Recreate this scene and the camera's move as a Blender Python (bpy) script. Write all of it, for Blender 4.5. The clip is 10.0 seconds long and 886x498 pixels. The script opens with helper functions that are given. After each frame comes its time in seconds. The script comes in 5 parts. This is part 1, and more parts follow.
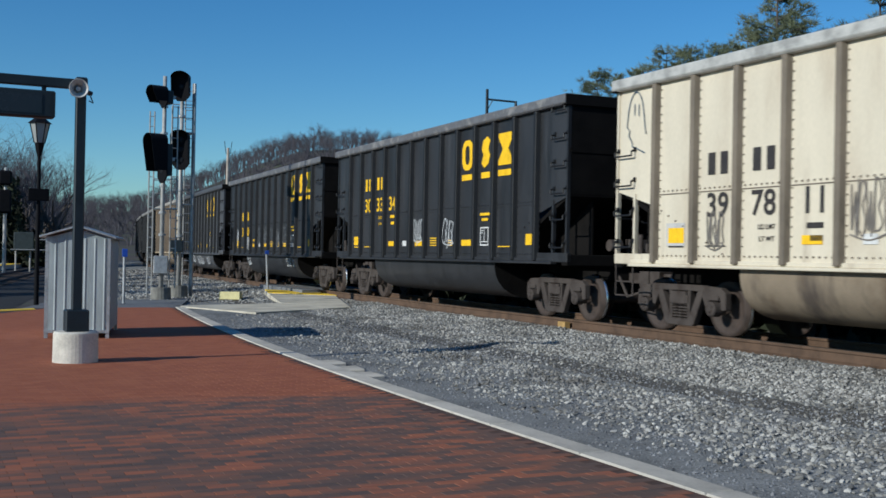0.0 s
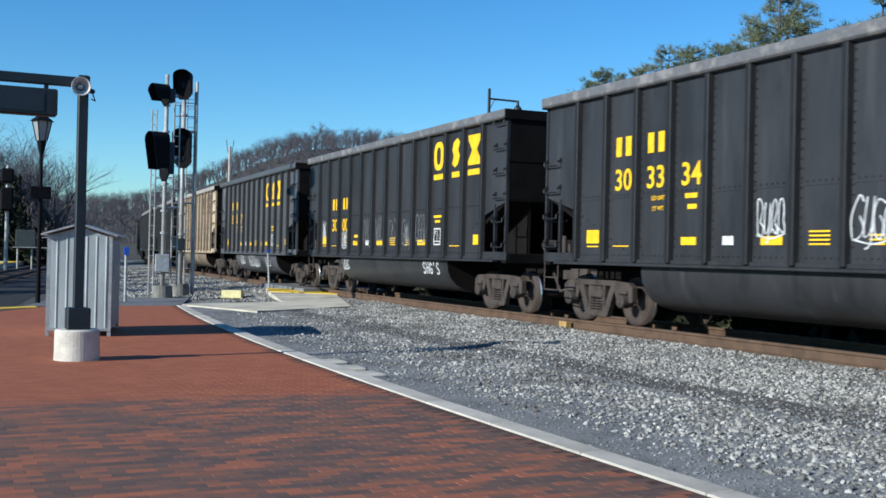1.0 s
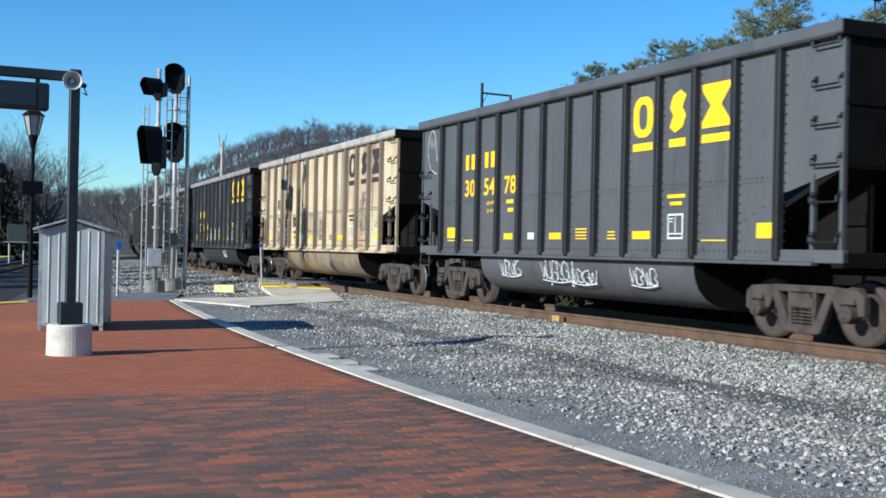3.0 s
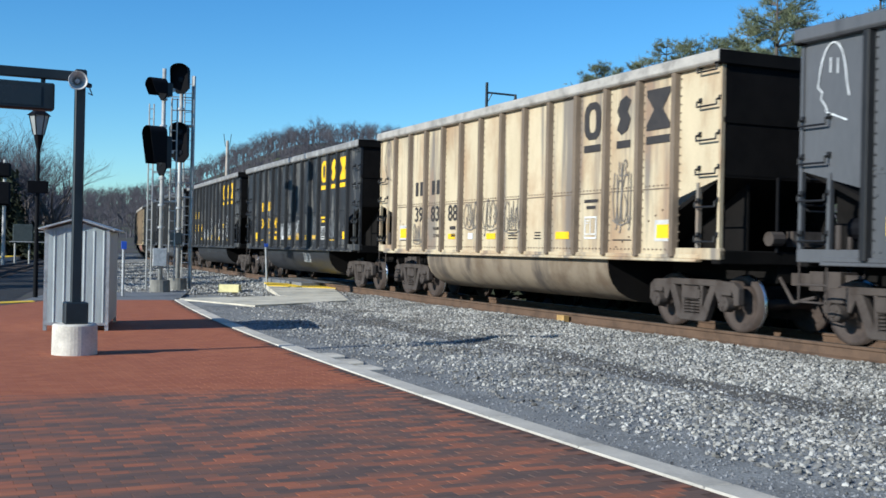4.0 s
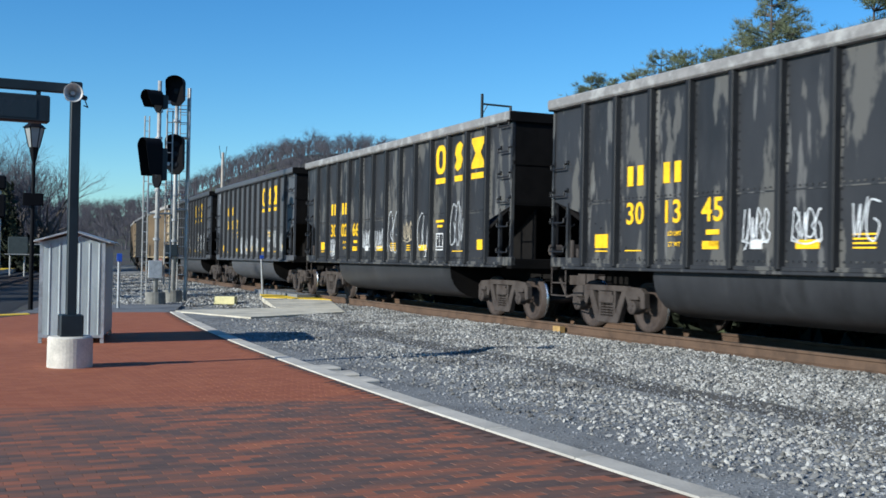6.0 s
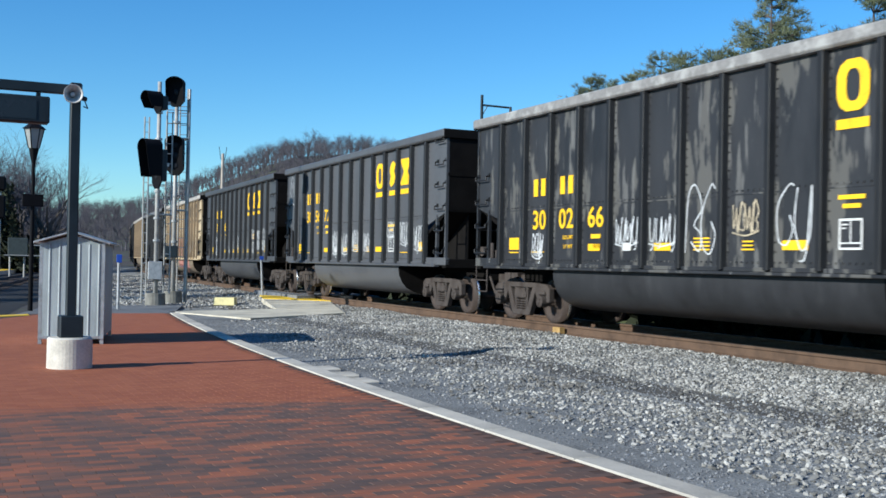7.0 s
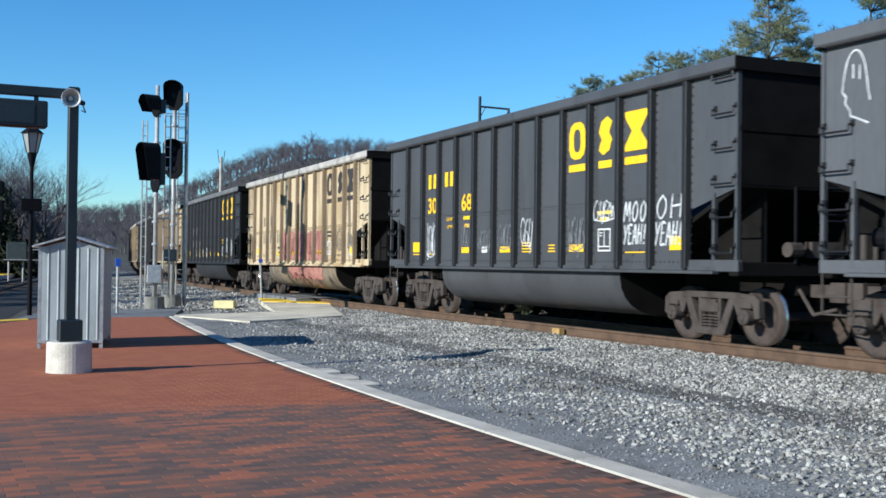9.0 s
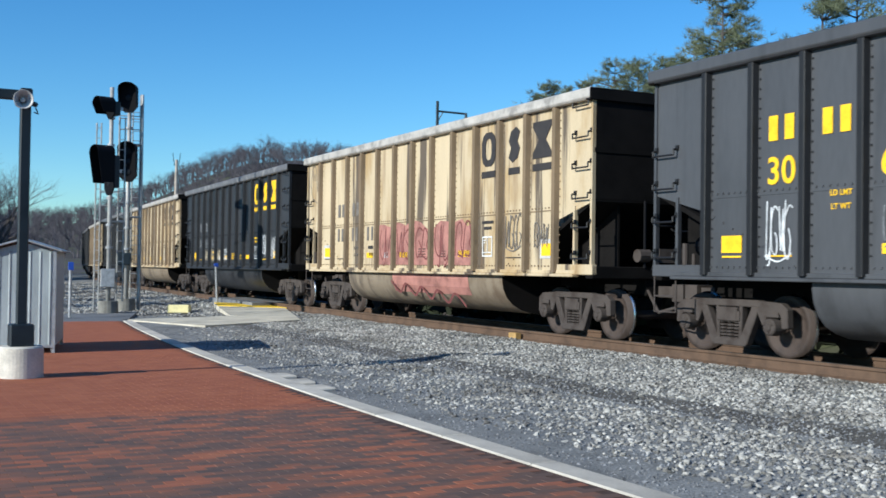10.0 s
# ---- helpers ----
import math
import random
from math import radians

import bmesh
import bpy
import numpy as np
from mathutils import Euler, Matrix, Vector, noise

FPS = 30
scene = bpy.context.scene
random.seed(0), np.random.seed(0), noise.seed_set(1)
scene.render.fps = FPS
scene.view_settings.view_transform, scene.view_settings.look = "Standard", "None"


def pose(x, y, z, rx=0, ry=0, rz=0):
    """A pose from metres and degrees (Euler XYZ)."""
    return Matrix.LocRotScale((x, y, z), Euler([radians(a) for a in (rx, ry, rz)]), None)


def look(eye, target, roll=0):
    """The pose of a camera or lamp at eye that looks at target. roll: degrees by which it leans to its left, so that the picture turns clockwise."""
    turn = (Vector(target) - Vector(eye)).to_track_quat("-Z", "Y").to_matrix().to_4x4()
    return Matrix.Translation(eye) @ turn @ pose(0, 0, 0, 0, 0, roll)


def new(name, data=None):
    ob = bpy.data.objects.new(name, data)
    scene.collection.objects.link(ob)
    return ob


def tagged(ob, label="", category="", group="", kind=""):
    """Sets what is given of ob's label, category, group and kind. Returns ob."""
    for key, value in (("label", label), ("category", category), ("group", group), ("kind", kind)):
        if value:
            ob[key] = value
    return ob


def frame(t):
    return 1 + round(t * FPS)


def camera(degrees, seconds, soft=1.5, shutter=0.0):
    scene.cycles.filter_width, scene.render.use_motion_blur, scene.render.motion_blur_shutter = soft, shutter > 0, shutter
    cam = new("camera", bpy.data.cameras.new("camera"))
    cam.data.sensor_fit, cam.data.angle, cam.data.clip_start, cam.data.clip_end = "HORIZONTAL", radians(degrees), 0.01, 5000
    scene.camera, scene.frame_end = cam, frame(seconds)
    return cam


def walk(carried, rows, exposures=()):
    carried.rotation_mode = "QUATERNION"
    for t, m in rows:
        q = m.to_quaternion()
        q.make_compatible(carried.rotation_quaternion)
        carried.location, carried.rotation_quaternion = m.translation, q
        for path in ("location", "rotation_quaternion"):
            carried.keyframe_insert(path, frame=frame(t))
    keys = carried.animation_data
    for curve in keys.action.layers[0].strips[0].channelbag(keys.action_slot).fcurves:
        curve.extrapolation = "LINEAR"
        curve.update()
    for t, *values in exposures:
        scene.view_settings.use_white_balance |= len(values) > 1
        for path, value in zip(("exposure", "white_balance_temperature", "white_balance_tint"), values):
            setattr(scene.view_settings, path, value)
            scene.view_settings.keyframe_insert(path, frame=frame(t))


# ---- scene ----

# World: Y runs along the near track away from the camera, X across it, platform top at z = 0.
EYE = 1.5
HEAD = -25.56


def cam_row(t, yaw, pitch, roll):
    return t, pose(0, 0, EYE, 90 + pitch, roll, HEAD + yaw)


cam = camera(44.0, 10.0, soft=1.6, shutter=0.12)
walk(cam, [cam_row(*r) for r in (
    (0.0, -0.08, 0.41, -1.07), (0.5, 0.01, 0.31, -1.07), (1.0, 0.0, 0.37, -1.27), (1.5, -0.15, 0.30, -1.25),
    (2.0, -0.41, 0.08, -1.20), (3.5, -0.30, 0.09, -1.26), (4.0, -0.12, 0.06, -1.21), (4.5, -0.18, 0.14, -1.06),
    (5.0, -0.23, 0.28, -0.98), (5.5, -0.31, 0.52, -1.02), (7.0, -0.35, 0.71, -1.06), (7.5, -0.37, 0.64, -1.08),
    (8.0, -0.29, 0.63, -0.99), (8.5, -0.38, 0.65, -0.84), (9.0, -0.40, 0.80, -0.68), (9.5, -0.40, 0.99, -0.72),
    (9.6, -0.42, 0.99, -0.73), (9.7, -0.72, 0.99, -0.75), (9.8, -1.10, 1.0, -0.78), (9.9, -1.55, 1.03, -0.82), (10.0, -2.64, 1.06, -0.80))],
    exposures=[(t, e, 6000, 5) for t, e in (
        (0.0, -0.15), (0.5, -0.05), (1.0, 0.4), (1.5, 0.5), (3.5, 0.55), (4.0, 0.45), (4.5, 0.36), (5.0, 0.28), (5.5, 0.31), (7.5, 0.52), (8.5, 0.55), (10.0, 0.42))])

# ---- light ----
SUN_FROM = Vector((-1.0, -0.17, 0.445)).normalized()
world = bpy.data.worlds.new("world")
scene.world = world
world.use_nodes = True
wt = world.node_tree
sky = wt.nodes.new("ShaderNodeTexSky")
sky.sky_type, sky.sun_disc = "NISHITA", False
sky.sun_elevation = math.asin(SUN_FROM.z)
sky.sun_rotation = math.atan2(SUN_FROM.x, SUN_FROM.y)
sky.altitude, sky.air_density, sky.dust_density, sky.ozone_density = 80, 1.0, 0.0, 2.0
deep = wt.nodes.new("ShaderNodeHueSaturation")
deep.inputs["Saturation"].default_value, deep.inputs["Hue"].default_value = 1.3, 0.5
wt.links.new(sky.outputs[0], deep.inputs["Color"])
clear = wt.nodes.new("ShaderNodeMix")
clear.data_type, clear.blend_type = "RGBA", "MULTIPLY"
clear.inputs["Factor"].default_value, clear.inputs["B"].default_value = 1.0, (0.65, 0.905, 1.1, 1)
wt.links.new(deep.outputs[0], clear.inputs["A"])
wt.links.new(clear.outputs["Result"], wt.nodes["Background"].inputs[0])
wt.nodes["Background"].inputs[1].default_value = 0.1
sun = new("sun", bpy.data.lights.new("sun", "SUN"))
sun.data.energy, sun.data.angle, sun.data.color = 4.7, radians(0.53), (1.0, 0.945, 0.86)
sun.matrix_world = look(SUN_FROM * 100, (0, 0, 0))

# ---- materials ----
MATS = {}


def material(name, color, rough=0.7, metal=0.0, var=0.25, scale=3.0, bump=0.2, bump_scale=40.0, color2=None, spec=0.4,
             stretch=(1, 1, 1), obj_random=0.0, island=0.0, fine=0.15, streak=None):
    """A surface with stains at one scale and grain at another; color2 shows through in patches."""
    if name in MATS:
        return MATS[name]
    m = bpy.data.materials.new(name)
    m.use_nodes = True
    t = m.node_tree
    b = t.nodes["Principled BSDF"]
    b.inputs["Metallic"].default_value = metal
    b.inputs["Specular IOR Level"].default_value = spec
    co = t.nodes.new("ShaderNodeTexCoord")
    mp = t.nodes.new("ShaderNodeMapping")
    mp.inputs["Scale"].default_value = stretch
    t.links.new(co.outputs["Object"], mp.inputs[0])
    n1 = t.nodes.new("ShaderNodeTexNoise")
    n1.inputs["Scale"].default_value, n1.inputs["Detail"].default_value, n1.inputs["Roughness"].default_value = scale, 6, 0.62
    n2 = t.nodes.new("ShaderNodeTexNoise")
    n2.inputs["Scale"].default_value, n2.inputs["Detail"].default_value = bump_scale, 4
    t.links.new(mp.outputs[0], n1.inputs[0])
    t.links.new(mp.outputs[0], n2.inputs[0])
    ramp = t.nodes.new("ShaderNodeValToRGB")
    c2 = color2 or tuple(max(0.0, c * (1 - var)) for c in color)
    c3 = tuple(min(1.0, c * (1 + var * 0.6)) for c in color)
    ramp.color_ramp.elements[0].position, ramp.color_ramp.elements[0].color = 0.36, (*c2, 1)
    ramp.color_ramp.elements[1].position, ramp.color_ramp.elements[1].color = 0.66, (*c3, 1)
    mid = ramp.color_ramp.elements.new(0.5)
    mid.color = (*color, 1)
    t.links.new(n1.outputs[0], ramp.inputs[0])
    hsv = t.nodes.new("ShaderNodeHueSaturation")
    t.links.new(ramp.outputs[0], hsv.inputs["Color"])
    val = t.nodes.new("ShaderNodeMath")
    val.operation = "MULTIPLY_ADD"
    t.links.new(n2.outputs[0], val.inputs[0])
    val.inputs[1].default_value, val.inputs[2].default_value = 2 * fine, 1 - fine
    out = val.outputs[0]
    for amount, kind in ((obj_random, "o"), (island, "i")):
        if amount:
            r = t.nodes.new("ShaderNodeObjectInfo" if kind == "o" else "ShaderNodeNewGeometry")
            a = t.nodes.new("ShaderNodeMath")
            a.operation = "MULTIPLY_ADD"
            t.links.new(r.outputs["Random" if kind == "o" else "Random Per Island"], a.inputs[0])
            a.inputs[1].default_value, a.inputs[2].default_value = 2 * amount, 1 - amount
            k = t.nodes.new("ShaderNodeMath")
            k.operation = "MULTIPLY"
            t.links.new(out, k.inputs[0])
            t.links.new(a.outputs[0], k.inputs[1])
            out = k.outputs[0]
    t.links.new(out, hsv.inputs["Value"])
    col = hsv.outputs[0]
    for k, (sc, lo, hi, c, amount) in enumerate(streak or ()):
        m2 = t.nodes.new("ShaderNodeMapping")
        m2.inputs["Scale"].default_value, m2.inputs["Location"].default_value = sc, (7.3 * k, 2.1 * k, 0)
        t.links.new(co.outputs["Object"], m2.inputs[0])
        oi = t.nodes.new("ShaderNodeObjectInfo")
        sh = t.nodes.new("ShaderNodeVectorMath")
        sh.operation = "MULTIPLY_ADD"
        t.links.new(oi.outputs["Random"], sh.inputs[0])
        sh.inputs[1].default_value = (0, 40, 0)
        t.links.new(m2.outputs[0], sh.inputs[2])
        n3 = t.nodes.new("ShaderNodeTexNoise")
        n3.inputs["Scale"].default_value, n3.inputs["Detail"].default_value, n3.inputs["Roughness"].default_value = 1.0, 7, 0.6
        t.links.new(sh.outputs[0], n3.inputs[0])
        mr = t.nodes.new("ShaderNodeMapRange")
        mr.inputs["From Min"].default_value, mr.inputs["From Max"].default_value, mr.inputs["To Max"].default_value = lo, hi, amount
        t.links.new(n3.outputs[0], mr.inputs["Value"])
        mx = t.nodes.new("ShaderNodeMix")
        mx.data_type = "RGBA"
        t.links.new(mr.outputs[0], mx.inputs["Factor"])
        t.links.new(col, mx.inputs["A"])
        mx.inputs["B"].default_value = (*c, 1)
        col = mx.outputs["Result"]
    t.links.new(col, b.inputs["Base Color"])
    rr = t.nodes.new("ShaderNodeMath")
    rr.operation = "MULTIPLY_ADD"
    t.links.new(n1.outputs[0], rr.inputs[0])
    rr.inputs[1].default_value, rr.inputs[2].default_value = 0.3, rough - 0.15
    t.links.new(rr.outputs[0], b.inputs["Roughness"])
    if bump:
        bp = t.nodes.new("ShaderNodeBump")
        bp.inputs["Strength"].default_value, bp.inputs["Distance"].default_value = bump, 0.01
        t.links.new(n2.outputs[0], bp.inputs["Height"])
        t.links.new(bp.outputs[0], b.inputs["Normal"])
    MATS[name] = m
    return m


concrete = material("concrete", (0.6, 0.56, 0.48), 0.85, var=0.25, scale=2.5, bump=0.3)
path_concrete = material("path_concrete", (0.54, 0.49, 0.385), 0.9, var=0.25, scale=1.2, bump=0.3)
kerb_stone = material("kerb_stone", (0.5, 0.455, 0.38), 0.85, var=0.3, scale=1.3, bump=0.4, obj_random=0.12)
weathered = material("weathered_concrete", (0.2, 0.19, 0.165), 0.9, var=0.3, scale=3, bump=0.3)
lens_glass = material("lens_glass", (0.012, 0.014, 0.018), 0.55, var=0.1, bump=0.0, spec=0.2)
dark_paint = material("dark_paint", (0.012, 0.02, 0.026), 0.5, var=0.3, bump=0.05)
black_paint = material("black_paint", (0.0035, 0.0035, 0.005), 0.7, var=0.3, bump=0.05, spec=0.15)
horn_grey = material("horn_grey", (0.5, 0.48, 0.45), 0.5, var=0.15, bump=0.05)
galvanised = material("galvanised", (0.42, 0.42, 0.42), 0.45, metal=0.6, var=0.25, scale=8, bump=0.1)
silver_paint = material("silver_paint", (0.4, 0.39, 0.365), 0.5, metal=0.2, var=0.2, scale=5, bump=0.1)
shed_metal = material("shed_metal", (0.37, 0.41, 0.41), 0.5, metal=0.1, var=0.18, scale=2.5, bump=0.1, stretch=(3, 3, 0.4))
yellow_paint = material("yellow_paint", (0.8, 0.52, 0.03), 0.7, var=0.25, scale=3, bump=0.15)
cream_paint = material("cream_paint", (0.75, 0.66, 0.33), 0.7, var=0.15, scale=4, bump=0.15)
blue_paint = material("blue_paint", (0.03, 0.1, 0.5), 0.5, var=0.1)
asphalt = material("asphalt", (0.16, 0.165, 0.17), 0.95, var=0.25, scale=0.8, bump=0.6, bump_scale=120, fine=0.3)
fine_gravel = material("fine_gravel", (0.2, 0.2, 0.19), 0.95, var=0.35, scale=0.9, bump=1.0, bump_scale=48, fine=1.1)
mortar = material("mortar", (0.075, 0.042, 0.032), 0.95, var=0.3, scale=2)
# Near-black bed colour stands in for the deep shade under the train.
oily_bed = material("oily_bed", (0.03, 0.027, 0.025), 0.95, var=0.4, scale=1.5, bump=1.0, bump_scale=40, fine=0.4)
dirt_band = material("dirt_band", (0.085, 0.078, 0.068), 0.95, var=0.3, scale=1.5, bump=1.0, bump_scale=48, fine=1.0)
soil = material("soil", (0.055, 0.047, 0.043), 0.95, var=0.35, scale=0.15, bump=0.6, bump_scale=8, color2=(0.07, 0.085, 0.035))
chip_mat = material("gravel_chip", (0.185, 0.187, 0.19), 0.9, var=0.3, scale=0.8, bump=0.4, bump_scale=60, island=0.45)
ballast_mat = material("ballast_stone", (0.285, 0.272, 0.245), 0.9, var=0.3, scale=0.55, bump=0.4, bump_scale=60, island=0.65, color2=(0.13, 0.12, 0.105))
rust_rail = material("rust_rail", (0.1, 0.06, 0.037), 0.8, var=0.3, scale=3, bump=0.3)
rail_head = material("rail_head", (0.22, 0.19, 0.16), 0.35, metal=0.8, var=0.15, bump=0.05)
tie_wood = material("tie_wood", (0.085, 0.06, 0.045), 0.9, var=0.35, scale=4, bump=0.5, stretch=(0.4, 3, 3), obj_random=0.25)
wheel_steel = material("wheel_steel", (0.052, 0.037, 0.03), 0.75, metal=0.0, var=0.3, scale=5)
tread_steel = material("tread_steel", (0.6, 0.58, 0.55), 0.25, metal=1.0, var=0.1)
truck_steel = material("truck_steel", (0.054, 0.043, 0.037), 0.82, var=0.35, scale=4, bump=0.3, color2=(0.034, 0.024, 0.019))
car_yellow = material("car_yellow", (0.85, 0.5, 0.01), 0.55, var=0.15, scale=5, bump=0.05)
car_white = material("car_white", (0.62, 0.61, 0.58), 0.6, var=0.2, scale=6, bump=0.05)
car_stencil = material("car_stencil", (0.035, 0.03, 0.028), 0.6, var=0.2, scale=6, bump=0.05)
pink_paint = material("pink_paint", (0.34, 0.155, 0.125), 0.65, var=0.35, scale=2.5, bump=0.05)
tag_white = material("tag_white", (0.55, 0.56, 0.56), 0.6, var=0.3, scale=6, bump=0.0)
tag_dark = material("tag_dark", (0.16, 0.14, 0.12), 0.6, var=0.3, scale=6, bump=0.0)
maroon_paint = material("maroon_paint", (0.16, 0.05, 0.045), 0.65, var=0.3, scale=4, bump=0.0)
tag_faint = material("tag_faint", (0.16, 0.165, 0.17), 0.6, var=0.4, scale=6, bump=0.0)
tag_cream = material("tag_cream", (0.42, 0.35, 0.24), 0.6, var=0.3, scale=6, bump=0.0)
tag_blue = material("tag_blue", (0.05, 0.09, 0.13), 0.6, var=0.3, scale=6, bump=0.0)
car_body = {
    "black": material("car_black", (0.029, 0.0295, 0.032), 0.45, spec=0.32, var=0.3, scale=1.2, bump=0.08, stretch=(1, 1, 0.35), bump_scale=14,
                      streak=(((3, 3, 0.25), 0.58, 0.72, (0.055, 0.055, 0.057), 0.6), ((2, 2, 0.15), 0.55, 0.7, (0.01, 0.01, 0.01), 0.6))),
    "slate": material("car_slate", (0.062, 0.063, 0.067), 0.42, var=0.15, scale=0.9, bump=0.06, stretch=(1, 1, 0.3), bump_scale=14,
                      streak=(((2, 2, 0.12), 0.55, 0.7, (0.03, 0.03, 0.031), 0.7),)),
    "grey": material("car_grey", (0.082, 0.083, 0.088), 0.42, var=0.15, scale=0.9, bump=0.06, stretch=(1, 1, 0.3), bump_scale=14,
                     streak=(((2, 2, 0.12), 0.57, 0.72, (0.035, 0.035, 0.036), 0.7),)),
    "peeling": material("car_peeling", (0.027, 0.0275, 0.03), 0.48, spec=0.32, var=0.3, scale=1.0, bump=0.08, stretch=(1.2, 1.2, 0.4),
                        streak=(((2.2, 2.2, 0.55), 0.55, 0.58, (0.105, 0.1, 0.09), 0.85), ((5, 5, 0.6), 0.6, 0.64, (0.16, 0.155, 0.145), 0.6))),
    "tan": material("car_tan", (0.5, 0.41, 0.27), 0.6, var=0.2, scale=0.7, bump=0.1, stretch=(1.5, 1.5, 0.5), color2=(0.37, 0.265, 0.16),
                    streak=(((0.75, 1.3, 0.07), 0.52, 0.6, (0.15, 0.13, 0.115), 0.85), ((2.6, 2.6, 0.16), 0.58, 0.75, (0.13, 0.095, 0.07), 0.8), ((1.1, 0.9, 0.6), 0.5, 0.66, (0.34, 0.2, 0.11), 0.55))),
    "ochre": material("car_ochre", (0.49, 0.39, 0.25), 0.6, var=0.22, scale=0.7, bump=0.1, stretch=(1.5, 1.5, 0.5), color2=(0.38, 0.26, 0.125),
                      streak=(((0.8, 1.5, 0.08), 0.55, 0.6, (0.07, 0.052, 0.04), 0.9), ((2.6, 2.6, 0.2), 0.55, 0.72, (0.2, 0.12, 0.06), 0.75))),
    "cream": material("car_cream", (0.6, 0.53, 0.405), 0.55, var=0.15, scale=0.8, bump=0.08, stretch=(1.2, 1.2, 0.3), color2=(0.5, 0.42, 0.31),
                      streak=(((2.4, 2.4, 0.15), 0.6, 0.78, (0.25, 0.19, 0.13), 0.6),)),
}
rim_metal = {
    "black": material("rim_worn", (0.11, 0.11, 0.115), 0.55, var=0.5, scale=3, color2=(0.22, 0.21, 0.2)),
    "grey": car_body["grey"],
    "slate": car_body["slate"],
    "peeling": material("rim_bare", (0.2, 0.19, 0.18), 0.5, var=0.5, scale=2, color2=(0.36, 0.35, 0.33)),
    "tan": material("rim_pale", (0.36, 0.33, 0.29), 0.5, var=0.3, scale=3),
    "ochre": material("rim_chalky", (0.4, 0.37, 0.33), 0.5, var=0.35, scale=3),
    "cream": material("rim_silver", (0.42, 0.41, 0.38), 0.5, var=0.3, scale=3),
}


# ---- mesh helpers ----
class Build:
    """Collects faces of one mesh."""

    def __init__(self):
        self.v, self.f = [], []

    def box(self, x0, x1, y0, y1, z0, z1, m=None):
        n = len(self.v)
        pts = [(x, y, z) for z in (z0, z1) for x, y in ((x0, y0), (x1, y0), (x1, y1), (x0, y1))]
        self.v += [tuple(m @ Vector(p)) for p in pts] if m else pts
        self.f += [tuple(n + i for i in q) for q in ((3, 2, 1, 0), (4, 5, 6, 7), (0, 1, 5, 4), (1, 2, 6, 5), (2, 3, 7, 6), (3, 0, 4, 7))]
        return self

    def prism(self, pts, axis, a, b, m=None):
        """A closed outline of 2D points swept along an axis from a to b."""
        n, k = len(self.v), len(pts)
        for w in (a, b):
            for p, q in pts:
                co = {"x": (w, p, q), "y": (p, w, q), "z": (p, q, w)}[axis]
                self.v.append(tuple(m @ Vector(co)) if m else co)
        self.f += [tuple(range(n + k - 1, n - 1, -1)), tuple(range(n + k, n + 2 * k))]
        self.f += [(n + i, n + (i + 1) % k, n + k + (i + 1) % k, n + k + i) for i in range(k)]
        return self

    def tube(self, a, b, r0, r1=None, sides=8, cap=True):
        r1 = r0 if r1 is None else r1
        a, b = Vector(a), Vector(b)
        q = (b - a).to_track_quat("Z", "Y")
        n = len(self.v)
        for c, r in ((a, r0), (b, r1)):
            for i in range(sides):
                w = 2 * math.pi * i / sides
                self.v.append(tuple(c + q @ Vector((r * math.cos(w), r * math.sin(w), 0))))
        self.f += [(n + i, n + (i + 1) % sides, n + sides + (i + 1) % sides, n + sides + i) for i in range(sides)]
        if cap:
            self.f += [tuple(range(n + sides - 1, n - 1, -1)), tuple(range(n + sides, n + 2 * sides))]
        return self

    def lathe(self, profile, center, axis="z", sides=24):
        """Profile points (radius, along) turned round an axis through center."""
        n, k = len(self.v), len(profile)
        c = Vector(center)
        for i in range(sides):
            w = 2 * math.pi * i / sides
            for r, h in profile:
                p, q = r * math.cos(w), r * math.sin(w)
                self.v.append(tuple(c + Vector({"z": (p, q, h), "x": (h, p, q), "y": (q, h, p)}[axis])))
        for i in range(sides):
            j = (i + 1) % sides
            self.f += [(n + i * k + a, n + j * k + a, n + j * k + a + 1, n + i * k + a + 1) for a in range(k - 1)]
        return self

    def mesh(self, name, mat, smooth=False):
        me = bpy.data.meshes.new(name)
        me.from_pydata(self.v, [], self.f)
        me.materials.append(mat)
        bm = bmesh.new()
        bm.from_mesh(me)
        bmesh.ops.recalc_face_normals(bm, faces=bm.faces)
        bm.to_mesh(me)
        bm.free()
        if smooth:
            me.polygons.foreach_set("use_smooth", [True] * len(me.polygons))
        return me


def soften(me, width=0.006, segments=1):
    """Rounds the sharp edges of a mesh a little."""
    bm = bmesh.new()
    bm.from_mesh(me)
    edges = [e for e in bm.edges if len(e.link_faces) == 2 and e.calc_face_angle(0) > 0.6]
    bmesh.ops.bevel(bm, geom=edges, offset=width, segments=segments, affect="EDGES", clamp_overlap=True)
    bm.to_mesh(me)
    bm.free()
    return me


def part(name, build, mat, parent, label="", smooth=False, at=None):
    """One mesh object under a thing or a part."""
    me = build if isinstance(build, bpy.types.Mesh) else build.mesh(name, mat, smooth)
    ob = new(name, me)
    ob.parent = parent
    if at is not None:
        ob.matrix_basis = at
    return tagged(ob, label) if label else ob


def thing(name, m, label, category, group="", kind=""):
    ob = new(name)
    ob.empty_display_size = 0.2
    ob.matrix_world = m
    return tagged(ob, label, category, group, kind)


def setting(name, me, label="", category=""):
    return tagged(new(name, me), label, category, kind="structure")


# ---- the line of the track ----
KAPPA = 0.00139
CENTRE = 12.71
RAIL = 0.27
CAR_BASE = 0.17


